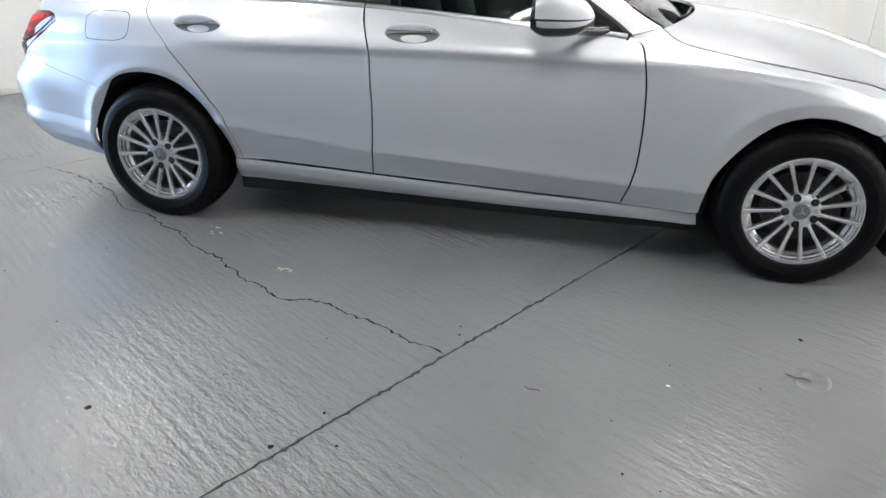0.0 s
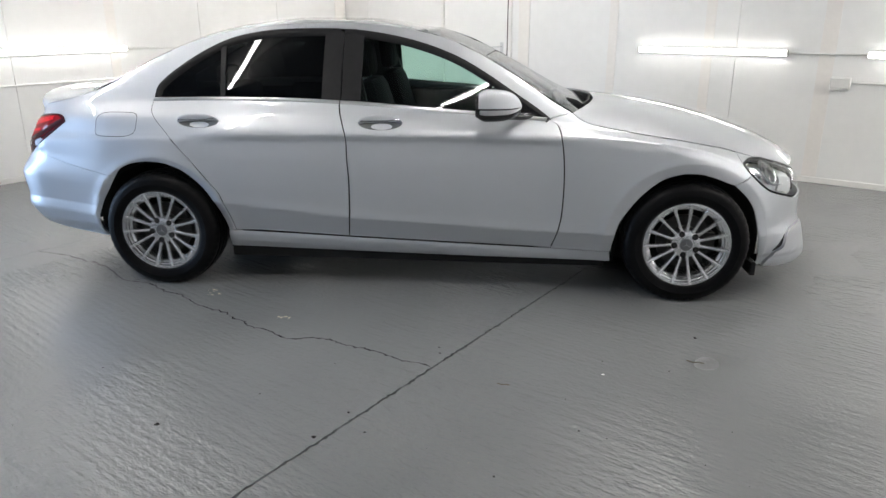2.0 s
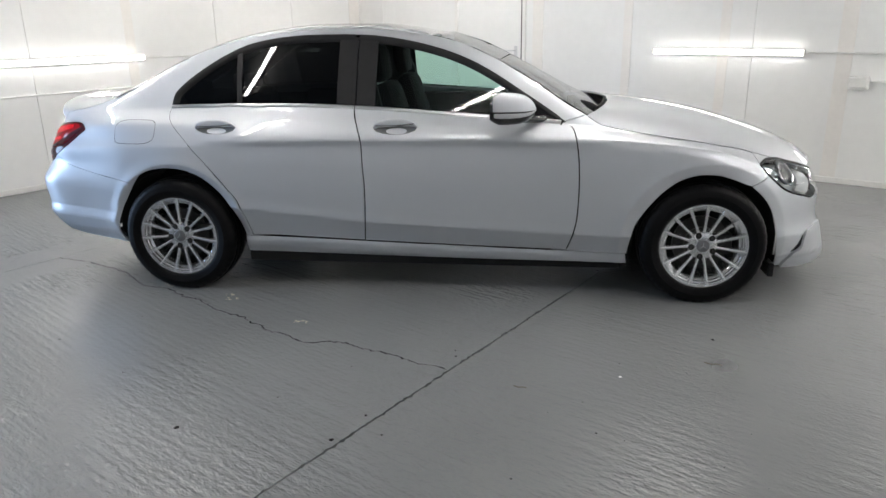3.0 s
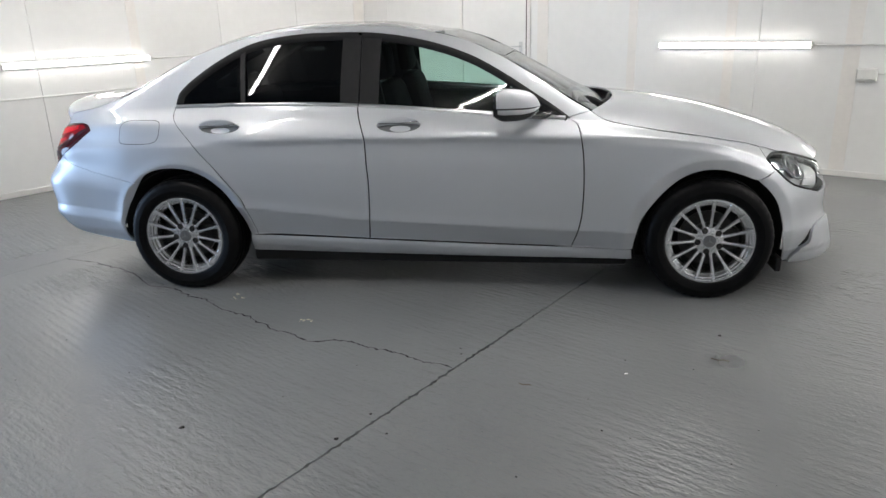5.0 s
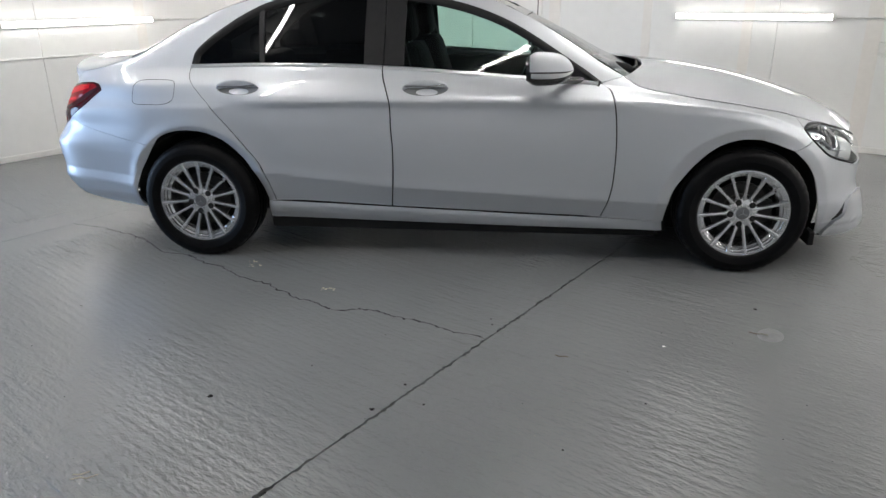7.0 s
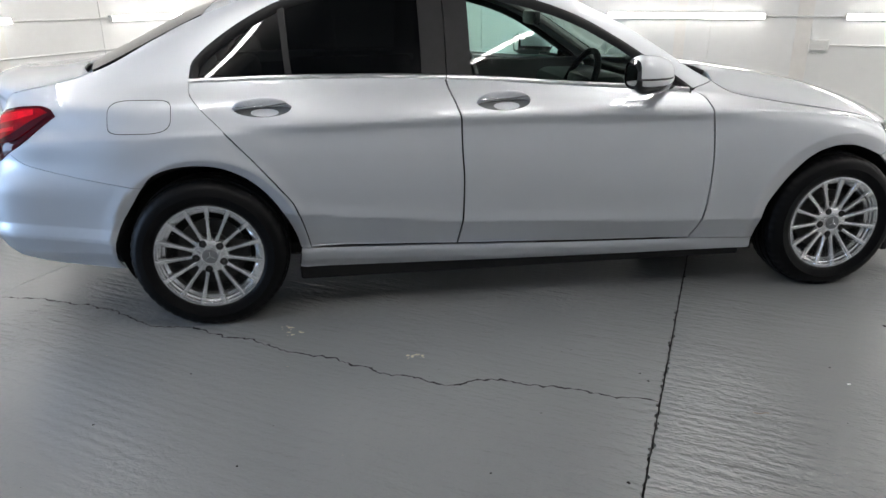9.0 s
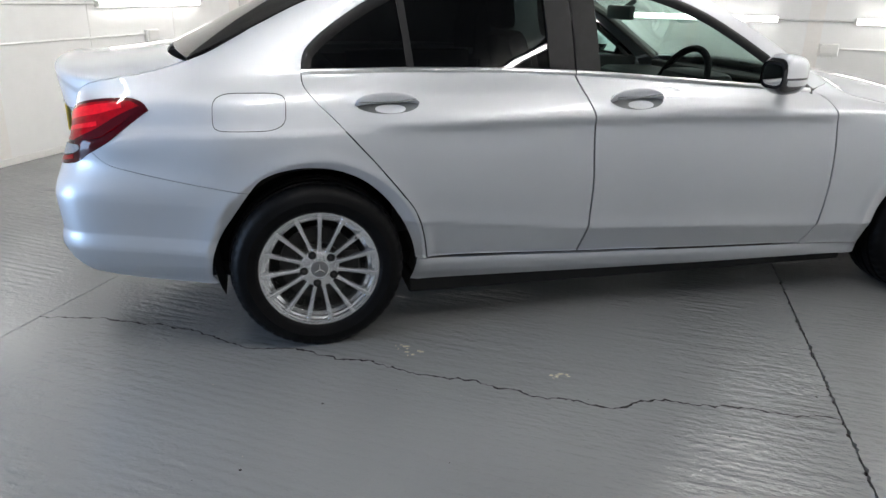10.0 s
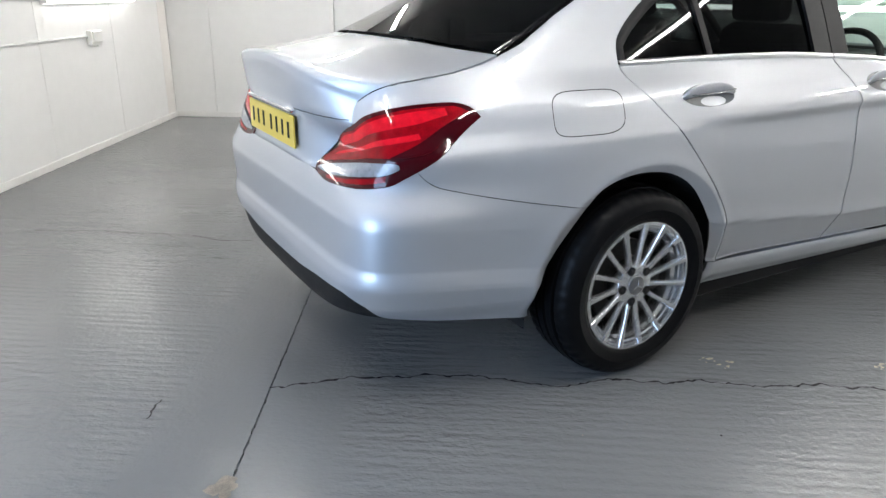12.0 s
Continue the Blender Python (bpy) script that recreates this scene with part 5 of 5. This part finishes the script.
copy_thing(w0, pose(2.84, FLANGE_Y - .004, HUB_Z, 0, 0, 0))
copy_thing(w0, pose(0, -FLANGE_Y, HUB_Z, 0, 0, 180))
copy_thing(w0, pose(2.84, -FLANGE_Y, HUB_Z, 0, 0, 180))

# wheel wells, inner shell, underside
for cx, arch in ((.003, .378), (2.845, .379)):
    for s in (1, -1):
        bm = bmesh.new()
        prev = None
        for k in range(41):
            a = math.pi * (-.12 + 1.24 * k / 40)
            x, zz = cx + arch * math.cos(a), HUB_Z + arch * math.sin(a)
            out = float(skin(u_of(x, zz), zz)[0][1]) + .011
            p = [bm.verts.new((x, s * y, zz)) for y in (out, -.52)]
            if prev:
                bm.faces.new((prev[0], prev[1], p[1], p[0]))
            prev = p
        back = [v for v in bm.verts if abs(v.co.y) < .6]
        bm.faces.new(back)
        part("wheel_well", bm, LINER, car, "black wheel arch liner")
u, z = np.linspace(.36, 2.50, 40), np.linspace(.20, .985, 12)
g = np.stack([np.repeat(u[:, None], 12, 1), np.repeat(z[None], 40, 0)], axis=-1)
g[..., 1] = np.minimum(g[..., 1], (Z_BELT(g[..., 0].ravel()) - .02).reshape(g.shape[:2]))
both("inner_shell", [skin_sheet(g, off=-.042, rim=None)], LINER, car, "dark inner side of the doors")
u, z = np.linspace(-.2, .44, 14), np.linspace(.70, .99, 8)
g = np.stack([np.repeat(u[:, None], 8, 1), np.repeat(z[None], 14, 0)], axis=-1)
both("inner_shell", [skin_sheet(g, off=-.042, rim=None)], LINER, car, "dark inner side of the wing")
part("underbody", box((.36, -.78, .145), (2.44, .78, .235), .01), LINER, car, "dark underbody")
part("rear_tray", box((-.62, -.56, .19), (.40, .56, .235), .01), LINER, car, "dark tray under the boot")
part("front_tray", box((2.44, -.56, .125), (3.30, .56, .235), .01), LINER, car, "dark tray under the engine")
part("bulkhead", box((2.20, -.72, .24), (2.26, .72, .93), .01), LINER, car, "dark bulkhead")
part("engine_cover", box((2.40, -.50, .24), (3.35, .50, .70), .05), LINER, car, "dark engine bay")
part("boot_box", box((-.72, -.42, .24), (-.30, .42, .90), .03), LINER, car, "dark boot lining")
part("mud_flap", box((3.20, -.80, .125), (3.23, -.62, .20), .006), BLACK, car, "black air flap ahead of the wheel")

# ---- the cabin ----
part("cabin_floor", box((.2, -.70, .24), (2.22, .70, .30), .01), CABIN, car, "dark cabin floor")
dash = part("dashboard", box((1.80, -.70, .62), (2.20, .70, .905), .06), CABIN, car, "dark dashboard", True)
part("binnacle", box((1.72, -.52, .86), (1.92, -.18, .975), .04), CABIN, dash, "hood over the dials", True)
for s in (1, -1):
    part("door_card", box((1.08, s * -.745 - .03, .35), (2.10, s * -.745 + .03, .955), .02), CABIN, car, "dark door lining", True)
    part("door_card", box((.30, s * -.735 - .03, .40), (1.02, s * -.735 + .03, .985), .02), CABIN, car, "dark door lining", True)
for s in (1, -1):
    bm = bmesh.new()
    rings = [[bm.verts.new((x, s * (yy + dy), z)) for x, yy, z in ((1.04, .715, .93), (1.168, .715, .93), (1.118, .672, 1.13), (1.082, .625, 1.255), (1.10, .60, 1.30), (1.04, .60, 1.30))] for dy in (-.015, .015)]
    bm.faces.new(rings[0])
    bm.faces.new(rings[1][::-1])
    for i in range(6):
        bm.faces.new((rings[0][i], rings[1][i], rings[1][(i + 1) % 6], rings[0][(i + 1) % 6]))
    part("inner_pillar", bm, CABIN, car, "dark lining inside the pillar between the doors")
head_rows = [(x, zc - .035, x, yy - .03, ze - .02) for x, zc, yy, ze in ((1.40, 1.40, .55, 1.375), (1.0, 1.442, .54, 1.405), (.5, 1.42, .54, 1.385), (.1, 1.33, .54, 1.285))]
part("headlining", to_mesh("headlining", [loft(head_rows, 2, 2.2, 15, 12, rim=None)]), LINING, car, "pale grey headlining")
for s in (1, -1):
    pts = [(x, s * -(float(Y_TOP(x)[0]) - .045), float(Z_TOP(x)[0]) - .03) for x in (2.18, 2.0, 1.8, 1.6, 1.42)]
    part("pillar_lining", rod(pts, .022, 8), LINING, car, "pale windscreen pillar lining", True)


def seat(y):
    base = part("front_seat", box((1.24, y - .25, .40), (1.76, y + .25, .56), .06), LEATHER, car, "black leather front seat", True)
    bk = box((-.06, -.245, 0), (.06, .245, .64), .055)
    for v in bk.verts:
        v.co.y *= 1 - .25 * max(0, v.co.z - .3) / .34
    ob = part("backrest", bk, LEATHER, base, "", True)
    ob.matrix_local = pose(1.29, y, .50, 0, -17, 0)
    ob = part("headrest", box((-.045, -.13, 0), (.045, .13, .20), .04), LEATHER, base, "", True)
    ob.matrix_local = pose(1.095, y, 1.115, 0, -8, 0)
    for dy in (-.05, .05):
        part("post", rod([(1.105, y + dy, 1.08), (1.092, y + dy, 1.15)], .006), CHROME, base)
    return base


seat(-.37)
seat(.37)
bench = part("rear_seat", box((.10, -.62, .38), (.62, .62, .58), .06), LEATHER, car, "black leather rear bench", True)
part("backrest", box((-.05, -.60, .50), (.14, .60, 1.02), .06), LEATHER, bench, "", True)
for y in (-.36, .36):
    part("headrest", box((-.08, y - .13, 1.0), (.02, y + .13, 1.13), .04), LEATHER, bench, "", True)
part("parcel_shelf", box((-.46, -.56, .985), (-.02, .56, 1.005), .008), CABIN, car, "dark parcel shelf")
wheel_m = pose(1.72, -.37, .905, 0, -66, 0)
sw = part("steering_wheel", rod([(.185 * math.cos(t), .185 * math.sin(t), 0) for t in np.linspace(0, 2 * math.pi, 49)], .016, 10), LEATHER, car, "black leather steering wheel", True)
sw.matrix_local = wheel_m
part("hub", box((-.06, -.075, -.03), (.06, .075, .015), .02), CABIN, sw, "", True)
for a in (90, -90, 180):
    c, s_ = math.cos(radians(a)), math.sin(radians(a))
    part("spoke", rod([(.05 * c, .05 * s_, -.01), (.18 * c, .18 * s_, 0)], .014, 8), SATIN, sw, "satin spoke", True)
part("column", rod([(1.73, -.37, .92), (1.90, -.37, .86)], .04, 10), CABIN, car, "steering column", True)
rv = part("rear_view_mirror", box((1.565, -.12, 1.185), (1.60, .12, 1.252), .012), BLACK, car, "black interior mirror", True)
part("stem", rod([(1.598, 0, 1.235), (1.655, 0, 1.275)], .014), BLACK, rv)
